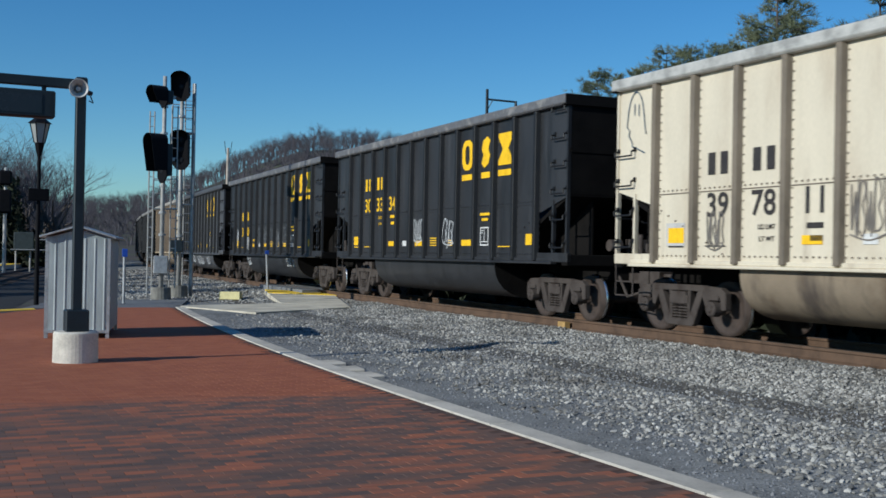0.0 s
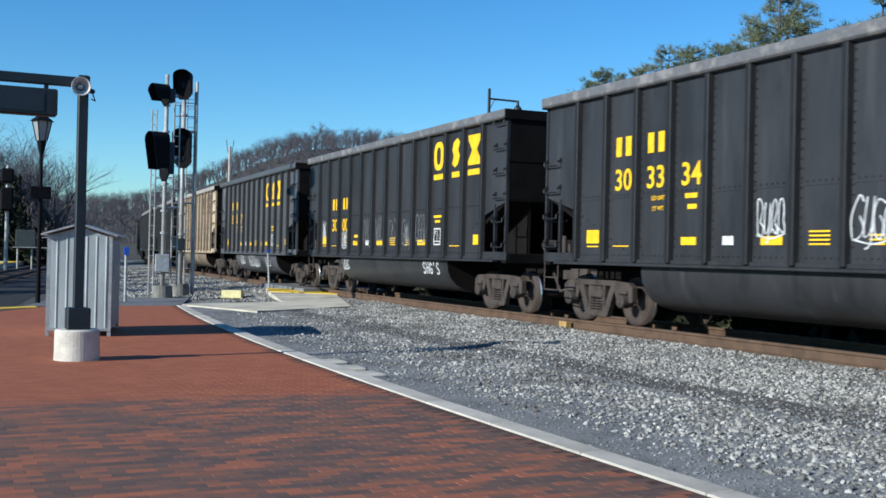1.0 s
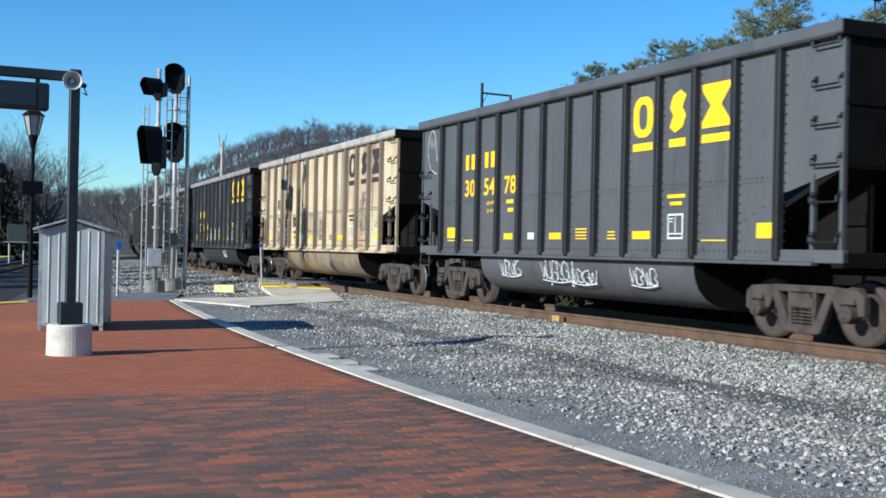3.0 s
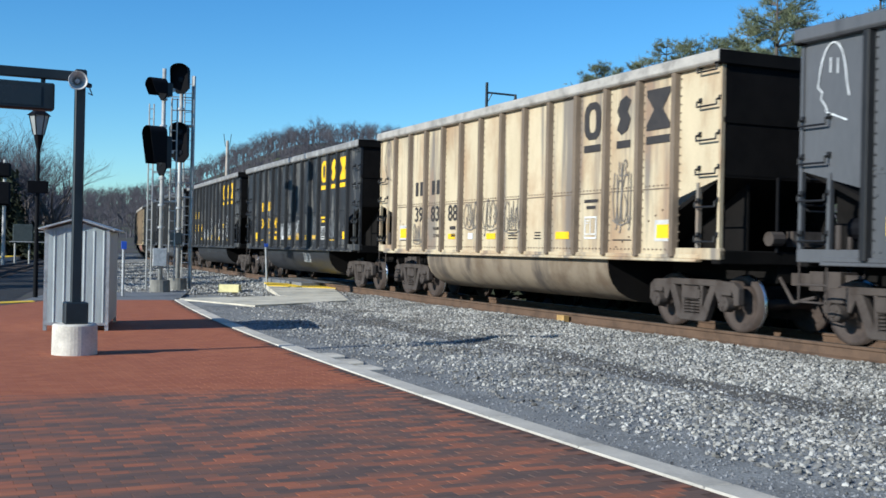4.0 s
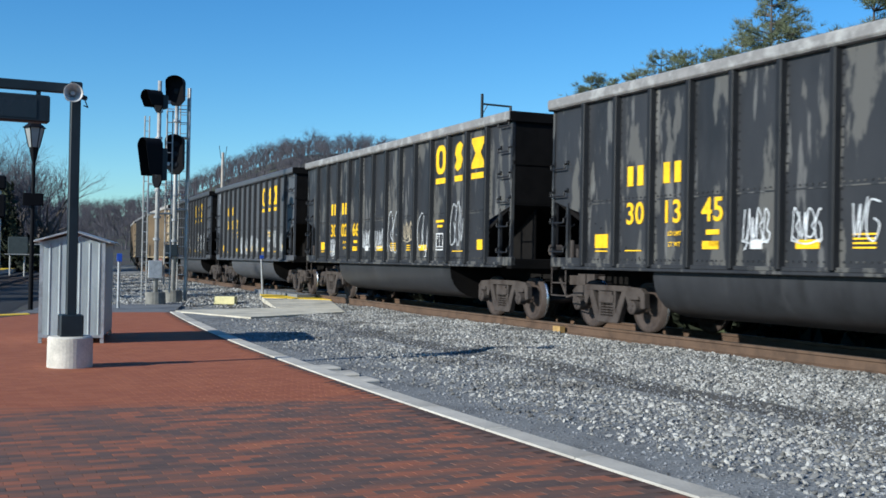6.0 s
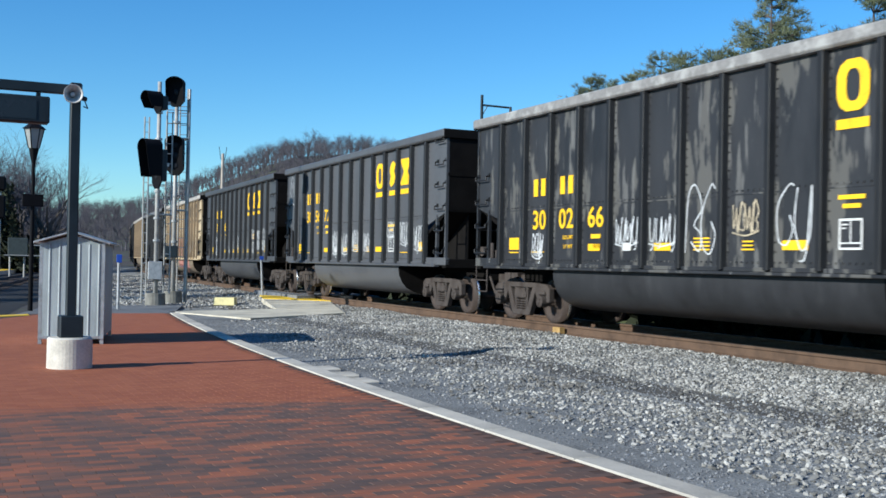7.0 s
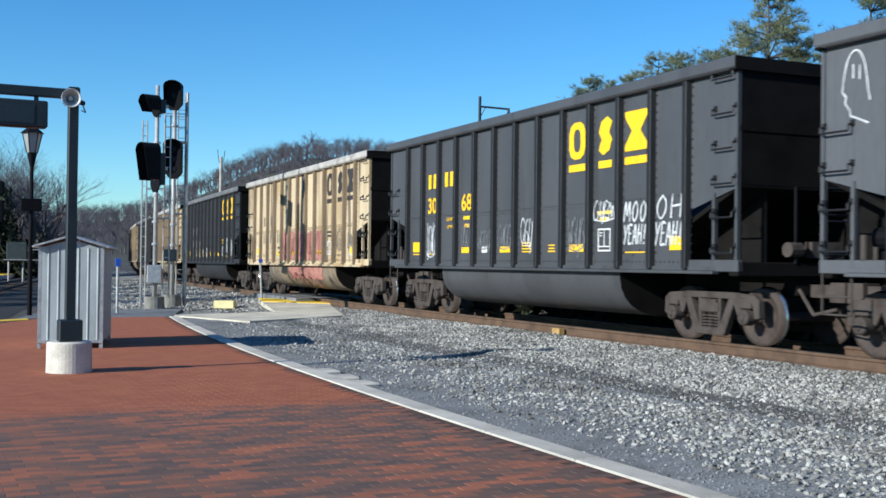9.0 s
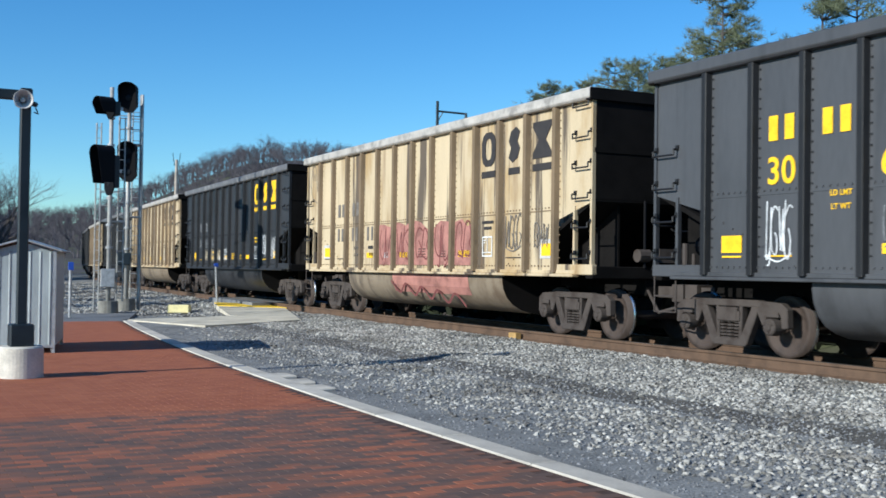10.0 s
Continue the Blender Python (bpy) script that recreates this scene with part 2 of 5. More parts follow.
def track(s, lat=0.0, z=0.0):
    """A place on the curved track: s metres ahead, lat to the right of its centre line."""
    a = KAPPA * s
    return Vector((CENTRE + KAPPA * s * s / 2 + lat * math.cos(a), s - lat * math.sin(a), z))


def track_pose(s, z=CAR_BASE):
    p = track(s)
    return pose(p.x, p.y, z, 0, 0, -math.degrees(KAPPA * s))


def kerb_x(y):
    """The platform's edge towards the near track."""
    return 4.6 + 0.0026 * max(0.0, y - 4) ** 2

# ---- ground ----
def grid_mesh(name, mat, xs, ys, height, warp=None):
    v = [(*(warp(x, y) if warp else (x, y)), height(x, y)) for y in ys for x in xs]
    n = len(xs)
    f = [(j * n + i, j * n + i + 1, (j + 1) * n + i + 1, (j + 1) * n + i) for j in range(len(ys) - 1) for i in range(n - 1)]
    me = bpy.data.meshes.new(name)
    me.from_pydata(v, [], f)
    me.materials.append(mat)
    me.polygons.foreach_set("use_smooth", [True] * len(f))
    return me


def smooth01(a, b, x):
    k = min(1.0, max(0.0, (x - a) / (b - a)))
    return k * k * (3 - 2 * k)


def hill(x, y):
    """Height of the wooded ridge beyond the railway and of the added light-blocking bank."""
    r, w = math.hypot(x, y), math.degrees(math.atan2(x, y))
    ridge = 15 + 27 * smooth01(8.5, 19.5, w)
    ridge *= 1 - 0.25 * smooth01(40, 75, w)
    far = ridge * smooth01(170, 420, r) * smooth01(-70, -20, w)
    n = noise.noise((x * 0.012, y * 0.012, 3.0))
    beyond = x - (CENTRE + KAPPA * y * y / 2)
    # Added rise, unseen behind the train, that keeps low skylight off the track.
    shade_bank = 2.4 * smooth01(3.6, 7.5, beyond) * smooth01(-60, -20, y) if abs(y) < 200 else 0.0
    return -0.16 + max(shade_bank, far * (1 + 0.1 * n))


def build_ground():
    rs = [0, 2, 4, 7] + list(range(10, 70, 2)) + list(range(72, 130, 6)) + [130, 150, 175, 200, 230, 260, 300, 350, 420, 600, 1000, 2000, 4000]
    angs = [math.radians(a) for a in range(-180, 181, 2)]
    v, f = [], []
    for r in rs:
        for a in angs:
            x, y = r * math.sin(a), r * math.cos(a)
            v.append((x, y, hill(x, y)))
    n = len(angs)
    f = [(j * n + i, j * n + i + 1, (j + 1) * n + i + 1, (j + 1) * n + i) for j in range(len(rs) - 1) for i in range(n - 1)]
    me = bpy.data.meshes.new("ground")
    me.from_pydata(v, [], f)
    me.materials.append(soil)
    me.polygons.foreach_set("use_smooth", [True] * len(f))
    bm = bmesh.new()
    bm.from_mesh(me)
    bmesh.ops.remove_doubles(bm, verts=bm.verts, dist=0.001)
    bmesh.ops.recalc_face_normals(bm, faces=bm.faces)
    bm.to_mesh(me)
    bm.free()
    setting("ground", me, "bare winter soil and dead grass rising to a ridge", "ground")


def bed_height(lat, s):
    """The ballast between platform and track: nearly level gravel, then a rise to the rails."""
    n = noise.noise((lat * 0.9, s * 0.9, 0.0)) * 0.03 + noise.noise((lat * 0.25, s * 0.25, 5.0)) * 0.03
    h = -0.04 + 0.03 * smooth01(-5.0, -2.9, lat) + 0.1 * smooth01(-3.2, -1.3, lat) - 0.13 * smooth01(2.0, 4.5, lat)
    h += 0.05 * math.exp(-((lat + 3.6) / 0.5) ** 2)
    return h + n * smooth01(-8.3, -6.5, lat) - 0.02


def build_bed():
    def warp(lat, s):
        p = track(s, lat)
        return p.x, p.y
    lats = [-8.6 + 0.2 * i for i in range(72)]
    ss = [-6 + 0.3 * i for i in range(150)] + [39 + 1.5 * i for i in range(90)]
    me = grid_mesh("gravel_bed", fine_gravel, lats, ss, bed_height, warp)
    me.materials.append(oily_bed)
    me.materials.append(dirt_band)
    n = len(lats) - 1
    for p in me.polygons:
        lat = lats[p.index % n]
        # From the near rail outward the train's shade is put into the colour.
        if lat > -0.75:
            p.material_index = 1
        elif -4.75 < lat < -4.1:
            p.material_index = 2
    setting("gravel_bed", me, "grey crushed stone between platform and rails", "gravel")


def stone_cloud(name, count, place, size, mat, label, small=False):
    """Many small angular stones in one mesh."""
    rng = np.random.RandomState(7)
    g = (1 + 5 ** 0.5) / 2
    ico = np.array([(-1, g, 0), (1, g, 0), (-1, -g, 0), (1, -g, 0), (0, -1, g), (0, 1, g), (0, -1, -g), (0, 1, -g), (g, 0, -1), (g, 0, 1), (-g, 0, -1), (-g, 0, 1)]) / 1.9
    tri = np.array([(0, 11, 5), (0, 5, 1), (0, 1, 7), (0, 7, 10), (0, 10, 11), (1, 5, 9), (5, 11, 4), (11, 10, 2), (10, 7, 6), (7, 1, 8), (3, 9, 4), (3, 4, 2), (3, 2, 6), (3, 6, 8), (3, 8, 9), (4, 9, 5), (2, 4, 11), (6, 2, 10), (8, 6, 7), (9, 8, 1)])
    if small:
        ico = np.array([(1, 0, 0), (0, 1, 0), (-1, 0, 0), (0, -1, 0), (0, 0, 1), (0, 0, -1)], float)
        tri = np.array([(0, 1, 4), (1, 2, 4), (2, 3, 4), (3, 0, 4), (1, 0, 5), (2, 1, 5), (3, 2, 5), (0, 3, 5)])
    m = len(ico)
    vs, fs = [], []
    for i in range(count):
        p, r = place(rng), size(rng)
        a = rng.rand() * 6.283
        k = ico * (0.55 + 0.8 * rng.rand(m, 1)) * (r * np.array([1.0, 0.6 + 0.5 * rng.rand(), 0.5 + 0.35 * rng.rand()]))
        c, s = math.cos(a), math.sin(a)
        k = np.stack([k[:, 0] * c - k[:, 1] * s, k[:, 0] * s + k[:, 1] * c, k[:, 2] + k[:, 0] * (rng.rand() - 0.5)], 1)
        vs.append(k + np.array(p))
        fs.append(tri + m * i)
    me = bpy.data.meshes.new(name)
    me.from_pydata(np.concatenate(vs).tolist(), [], np.concatenate(fs).tolist())
    me.materials.append(mat)
    tagged(new(name, me), label, "gravel", kind="stuff")


def ballast_toe(y):
    """Where the coarse ballast thins out towards the platform."""
    return 6.35 + 0.0042 * max(0.0, y - 3) ** 2


def on_path(x, y):
    """Whether a stone would lie on the concrete path or the ramp."""
    if 27.2 < y < 31.6 and 6.3 < x < 11.1 and y > 27.35 + (x - 7.55) * 0.38:
        return True
    return 28.7 < y < 39.2 and 9.6 + (y - 31.2) * 0.23 < x < 11.05 + (y - 28.75) * 0.29


def build_ballast():
    def coarse(rng):
        while True:
            s = 3.5 + 52 * rng.rand() ** 1.5
            lat = -0.95 - 6.2 * rng.rand()
            p = track(s, lat)
            if on_path(p.x, p.y) or (abs(lat + 4.4) < 0.4 and rng.rand() < 0.8):
                continue
            if p.x > ballast_toe(p.y) + 4.2 * rng.rand() ** 0.8 - 2.0:
                return p.x, p.y, bed_height(lat, s) + 0.006
    stone_cloud("ballast_stones", 38000, coarse, lambda r: 0.012 + 0.026 * r.rand() ** 1.8, ballast_mat, "coarse grey and white broken ballast stones")

    def finer(rng):
        while True:
            s = 3.5 + 26 * rng.rand() ** 1.4
            lat = -8.0 + 4.0 * rng.rand() ** 0.8
            p = track(s, lat)
            if p.x > kerb_x(p.y) + 0.3 and not on_path(p.x, p.y):
                return p.x, p.y, bed_height(lat, s) + 0.001
    stone_cloud("gravel_chips", 34000, finer, lambda r: 0.005 + 0.02 * r.rand() ** 2.5, chip_mat, "small loose grey gravel chips beside the platform", True)

    def far_side(rng):
        p = Vector((11, 35, 0))
        while on_path(p.x, p.y):
            s = 33 + 57 * rng.rand()
            lat = -8.5 + 7.5 * rng.rand()
            p = track(s, lat)
        return p.x, p.y, bed_height(lat, s) + 0.01
    stone_cloud("distant_ballast", 9000, far_side, lambda r: 0.03 + 0.05 * r.rand(), ballast_mat, "coarse grey ballast stones beyond the crossing", True)


def build_track():
    ss = [-12 + 2.0 * i for i in range(95)]
    for lat in (-0.7535, 0.7535):
        rail = thing("rail", Matrix(), "rusty brown steel rail with a polished head", "rail", "rails of the near track")
        for name, outline, mat in (("web", [(-0.085, -0.235), (0.085, -0.235), (0.085, -0.2), (0.02, -0.17), (0.018, -0.06), (0.037, -0.045), (0.037, -0.006), (-0.037, -0.006), (-0.037, -0.045), (-0.018, -0.06), (-0.02, -0.17), (-0.085, -0.2)], rust_rail),
                                   ("head", [(-0.033, -0.006), (0.033, -0.006), (0.026, 0.0), (-0.026, 0.0)], rail_head)):
            b = Build()
            k = len(outline)
            for s in ss:
                b.v += [tuple(track(s, lat + o, RAIL + z)) for o, z in outline]
            b.f = [(j * k + i, j * k + (i + 1) % k, (j + 1) * k + (i + 1) % k, (j + 1) * k + i) for j in range(len(ss) - 1) for i in range(k)]
            part(name, b, mat, rail)
    tie = Build().box(-1.3, 1.3, -0.115, 0.115, -0.2, 0.0).mesh("sleeper", tie_wood)
    soften(tie, 0.012)
    for i in range(190):
        s = -6 + 0.52 * i
        p = track(s)
        ob = tagged(new("sleeper", tie), "weathered dark timber sleeper under the rails", "railway sleeper", "sleepers of the near track")
        ob.matrix_basis = pose(p.x, p.y, 0.045, 0, 0, -math.degrees(KAPPA * s))


# ---- platform ----
def brick_material(name):
    """Clay paver: red brown and, on the near strip, many dark bricks, varied brick by brick."""
    m = bpy.data.materials.new(name)
    m.use_nodes = True
    t = m.node_tree
    b = t.nodes["Principled BSDF"]
    b.inputs["Roughness"].default_value = 0.8
    b.inputs["Specular IOR Level"].default_value = 0.25
    g = t.nodes.new("ShaderNodeNewGeometry")
    oi = t.nodes.new("ShaderNodeObjectInfo")
    add = t.nodes.new("ShaderNodeMath")
    add.operation = "ADD"
    t.links.new(g.outputs["Random Per Island"], add.inputs[0])
    t.links.new(oi.outputs["Random"], add.inputs[1])
    fr = t.nodes.new("ShaderNodeMath")
    fr.operation = "FRACT"
    t.links.new(add.outputs[0], fr.inputs[0])
    wn = t.nodes.new("ShaderNodeTexNoise")
    wn.inputs["Scale"].default_value, wn.inputs["Detail"].default_value = 1.3, 5
    mp = t.nodes.new("ShaderNodeMapping")
    mp.inputs["Scale"].default_value = (0.7, 2.4, 1)
    t.links.new(g.outputs["Position"], mp.inputs[0])
    t.links.new(mp.outputs[0], wn.inputs[0])
    sep = t.nodes.new("ShaderNodeSeparateXYZ")
    t.links.new(g.outputs["Position"], sep.inputs[0])
    edge = t.nodes.new("ShaderNodeMapRange")
    wob = t.nodes.new("ShaderNodeMath")
    wob.operation = "MULTIPLY_ADD"
    t.links.new(wn.outputs[0], wob.inputs[0])
    wob.inputs[1].default_value = 1.2
    t.links.new(sep.outputs["Y"], wob.inputs[2])
    t.links.new(wob.outputs[0], edge.inputs["Value"])
    edge.inputs["From Min"].default_value, edge.inputs["From Max"].default_value = 12.0, 11.4
    red = t.nodes.new("ShaderNodeValToRGB")
    for pos, c in ((0.0, (0.28, 0.088, 0.043)), (1.0, (0.35, 0.118, 0.056))):
        red.color_ramp.elements[int(pos)].color = (*c, 1)
    mixv = t.nodes.new("ShaderNodeMath")
    mixv.operation = "MULTIPLY_ADD"
    t.links.new(wn.outputs[0], mixv.inputs[0])
    mixv.inputs[1].default_value = 1.4
    off = t.nodes.new("ShaderNodeMath")
    off.operation = "MULTIPLY_ADD"
    t.links.new(fr.outputs[0], off.inputs[0])
    off.inputs[1].default_value, off.inputs[2].default_value = 0.55, -0.56
    t.links.new(off.outputs[0], mixv.inputs[2])
    t.links.new(fr.outputs[0], red.inputs[0])
    dark = t.nodes.new("ShaderNodeValToRGB")
    cr = dark.color_ramp
    cr.elements[0].position, cr.elements[0].color = 0.0, (0.1, 0.07, 0.058, 1)
    cr.elements[1].position, cr.elements[1].color = 1.0, (0.35, 0.135, 0.07, 1)
    for pos, c in ((0.3, (0.14, 0.085, 0.065)), (0.5, (0.2, 0.095, 0.062)), (0.7, (0.31, 0.11, 0.06))):
        cr.elements.new(pos).color = (*c, 1)
    t.links.new(mixv.outputs[0], dark.inputs[0])
    mix = t.nodes.new("ShaderNodeMix")
    mix.data_type = "RGBA"
    t.links.new(edge.outputs[0], mix.inputs["Factor"])
    t.links.new(red.outputs[0], mix.inputs["A"])
    t.links.new(dark.outputs[0], mix.inputs["B"])
    t.links.new(mix.outputs["Result"], b.inputs["Base Color"])
    gr = t.nodes.new("ShaderNodeTexNoise")
    gr.inputs["Scale"].default_value = 90
    t.links.new(g.outputs["Position"], gr.inputs[0])
    bp = t.nodes.new("ShaderNodeBump")
    bp.inputs["Strength"].default_value, bp.inputs["Distance"].default_value = 0.35, 0.004
    t.links.new(gr.outputs[0], bp.inputs["Height"])
    t.links.new(bp.outputs[0], b.inputs["Normal"])
    return m


brick_red = brick_material("brick_paver")
PLAT_END = 29.9


def left_edge(y):
    """The platform's other edge, along the branch track."""
    return -7.0 + 0.145 * (y - 4) + 0.0085 * max(0.0, y - 4) ** 2


def brick_mesh(u, v):
    a, b, h = u / 2 - 0.002, v / 2 - 0.002, 0.0
    c = 0.0015
    bd = Build()
    bd.v = [(-a, -b, -0.03), (a, -b, -0.03), (a, b, -0.03), (-a, b, -0.03), (-a, -b, -c), (a, -b, -c), (a, b, -c), (-a, b, -c),
            (-a + c, -b + c, h), (a - c, -b + c, h), (a - c, b - c, h), (-a + c, b - c, h)]
    bd.f = [(0, 1, 5, 4), (1, 2, 6, 5), (2, 3, 7, 6), (3, 0, 4, 7), (4, 5, 9, 8), (5, 6, 10, 9), (6, 7, 11, 10), (7, 4, 8, 11), (8, 9, 10, 11)]
    return bd


def build_platform():
    ys = [-6 + 1.2 * i for i in range(31)]
    out = [(kerb_x(y), y) for y in ys if y < PLAT_END] + [(kerb_x(PLAT_END), PLAT_END), (left_edge(PLAT_END) + 0.3, PLAT_END)]
    out += [(left_edge(y) + 0.3, y) for y in reversed(ys) if y < PLAT_END]
    slab = setting("platform", Build().prism(out, "z", -0.3, -0.006).mesh("platform", mortar), "low station platform paved with red and dark brick", "platform")
    # kerb stones along the near track
    y, i = -5.0, 0
    while y < PLAT_END - 0.2:
        ln = 1.52
        a = math.degrees(math.atan2(kerb_x(y + ln) - kerb_x(y), ln))
        k = Build().box(0, 0.26, 0.004, ln - 0.004, -0.28, 0.01)
        part("kerb_stone", soften(k.mesh("kerb_stone", kerb_stone), 0.012), kerb_stone, slab, "pale concrete kerb stone", at=pose(kerb_x(y), y, 0, 0, 0, -a))
        y, i = y + ln, i + 1
    # bricks
    w, d = 0.205, 0.102
    base = brick_mesh(w, d)
    proto = base.mesh("brick", brick_red)
    tv, tf = np.array(base.v), base.f
    rng = np.random.RandomState(3)
    vs, fs, n, single = [], [], 0, 0
    y, row = 0.4, 0
    while y < PLAT_END - d:
        x0, x1 = max(left_edge(y) + 0.9, -2.6), kerb_x(y) - 0.02
        x = x0 - (row % 2) * w / 2
        while x < x1 - w * 0.5:
            px, dz, a = x + w / 2, -0.0015 + 0.0015 * rng.rand(), (rng.rand() - 0.5) * 0.02
            if 6.0 < y < 7.05 and 2.0 < px < 4.4 and single < 300:
                ob = new("brick", proto)
                ob.parent = slab
                ob.matrix_basis = pose(px, y + d / 2, dz, 0, 0, math.degrees(a))
                single += 1
            elif px + w / 2 < x1:
                c, s = math.cos(a), math.sin(a)
                q = tv.copy()
                q[:, 0], q[:, 1] = tv[:, 0] * c - tv[:, 1] * s + px, tv[:, 0] * s + tv[:, 1] * c + y + d / 2
                q[:, 2] += dz
                vs.append(q)
                fs += [tuple(k + n for k in face) for face in tf]
                n += len(tv)
            x += w
        y, row = y + d, row + 1
    me = bpy.data.meshes.new("brick_paving")
    me.from_pydata(np.concatenate(vs).tolist(), [], fs)
    me.materials.append(brick_red)
    ob = tagged(new("brick_paving", me), "red and dark clay brick paving", kind="stuff")
    ob.parent = slab
    # the grey strip across the platform's end, and the paths to the crossing
    strip = Build().prism([(2.4, 29.62), (6.35, 29.62), (8.1, 36.0), (3.4, 33.4)], "z", -0.25, -0.008)
    setting("asphalt_strip", strip.mesh("asphalt_strip", asphalt), "worn grey asphalt beyond the brick paving", "pavement")
    edge = Build().prism([(1.5, 28.0), (2.7, 28.95), (2.7, 29.6), (1.2, 28.4)], "z", -0.2, 0.006)
    setting("platform_edge_stripe", edge.mesh("platform_edge_stripe", yellow_paint), "yellow painted platform edge strip", "platform edge")
    path = Build()
    top = [(6.5, 30.9, -0.008), (7.85, 27.35, -0.008), (10.92, 28.7, 0.045), (9.95, 31.4, 0.045), (7.2, 31.35, -0.008)]
    path.v = top + [(x, y, -0.3) for x, y, z in top]
    path.f = [(0, 1, 2, 3, 4)] + [(i, i + 5, (i + 1) % 5 + 5, (i + 1) % 5) for i in range(5)]
    setting("path", path.mesh("path", path_concrete), "pale concrete path leading to the track crossing", "pavement")
    ramp = Build()
    ramp.v = [(9.76, 31.38, 0.045), (10.96, 28.76, 0.045), (13.05, 36.0, 0.15), (11.4, 38.6, 0.15), (9.7, 31.2, -0.3), (10.95, 28.75, -0.3), (13.05, 36.0, -0.3), (11.4, 38.6, -0.3)]
    ramp.f = [(0, 1, 2, 3), (0, 4, 5, 1), (1, 5, 6, 2), (2, 6, 7, 3), (3, 7, 4, 0)]
    setting("crossing_ramp", ramp.mesh("crossing_ramp", path_concrete), "concrete ramp up to the rail crossing", "pavement")
    pad = Build()
    pad.v = [(11.05, 37.0, 0.14), (12.75, 34.8, 0.145), (13.05, 36.9, 0.172), (11.7, 39.6, 0.172)]
    pad.v += [(x, y, z - 0.05) for x, y, z in pad.v]
    pad.f = [(0, 1, 2, 3), (4, 7, 6, 5), (0, 4, 5, 1), (1, 5, 6, 2), (2, 6, 7, 3), (3, 7, 4, 0)]
    setting("warning_pad", pad.mesh("warning_pad", yellow_paint), "yellow tactile warning pad at the crossing", "pavement")
    panel = Build()
    for j in range(3):
        for lat in (-1.5, -0.55, 0.9):
            a, b = track(36.5 + j * 2.2, lat), track(38.6 + j * 2.2, lat)
            wd = 0.68 if lat != -0.55 else 1.1
            panel.prism([(a.x, a.y), (a.x + wd, a.y), (b.x + wd, b.y), (b.x, b.y)], "z", -0.1, RAIL - 0.012)
    setting("crossing_panel", panel.mesh("crossing_panel", asphalt), "dark rubber crossing panels between the rails", "crossing")


# ---- platform things ----
def build_loudspeaker_pole():
    p = thing("platform_pole", pose(1.95, 15.42, 0), "dark steel pole with an arm on a round concrete footing", "pole")
    part("footing", Build().lathe([(0, 0.41), (0.27, 0.41), (0.29, 0.39), (0.295, -0.02), (0, -0.02)], (0, 0, 0), sides=40), concrete, p, "pale round concrete footing", smooth=False)
    part("base_plate", soften(Build().box(-0.15, 0.15, -0.15, 0.15, 0.40, 0.70).mesh("base_plate", dark_paint), 0.015), dark_paint, p)
    part("shaft", soften(Build().box(-0.065, 0.065, -0.065, 0.065, 0.69, 3.78).mesh("shaft", dark_paint), 0.012), dark_paint, p)
    part("cap", soften(Build().box(-0.08, 0.08, -0.08, 0.08, 3.66, 3.82).mesh("cap", dark_paint), 0.02), dark_paint, p)
    part("arm", soften(Build().box(-2.3, -0.06, -0.055, 0.055, 3.66, 3.79).mesh("arm", dark_paint), 0.01), dark_paint, p)
    horn = part("loudspeaker", Build().lathe([(0, 0.12), (0.04, 0.1), (0.05, 0.03), (0.075, 0.0), (0.115, -0.07), (0.125, -0.075), (0.125, -0.06), (0.085, 0.02), (0.06, 0.08), (0.055, 0.16), (0.075, 0.17), (0.075, 0.26), (0, 0.27)], (-0.06, -0.2, 3.64), axis="y", sides=28), horn_grey, p, "pale grey horn loudspeaker", smooth=True)
    part("driver", Build().lathe([(0, -0.02), (0.03, -0.01), (0.035, 0.03), (0, 0.03)], (-0.06, -0.2, 3.64), axis="y", sides=14), horn_grey, horn)
    part("bracket", Build().tube((0.03, -0.02, 3.64), (0.14, 0.05, 3.62), 0.035).tube((0.13, 0.03, 3.58), (0.17, 0.06, 3.5), 0.008).tube((0.17, 0.06, 3.5), (0.11, 0.03, 3.52), 0.008), dark_paint, p)
    s = thing("hanging_sign", pose(1.95, 15.42, 0), "dark electronic display sign hung under the pole's arm", "sign")
    part("housing", soften(Build().box(-1.9, -0.33, -0.1, 0.1, 3.24, 3.6).mesh("housing", dark_paint), 0.02), dark_paint, s)
    part("screen", Build().box(-1.85, -0.5, -0.106, -0.1, 3.29, 3.54), material("dark_screen", (0.02, 0.024, 0.03), 0.25, var=0.15, bump=0.0), s, "blank dark display screen")
    for x in (-0.47, -1.7):
        part("hanger", Build().tube((x, 0, 3.55), (x, 0, 3.67), 0.03, sides=10), dark_paint, s)


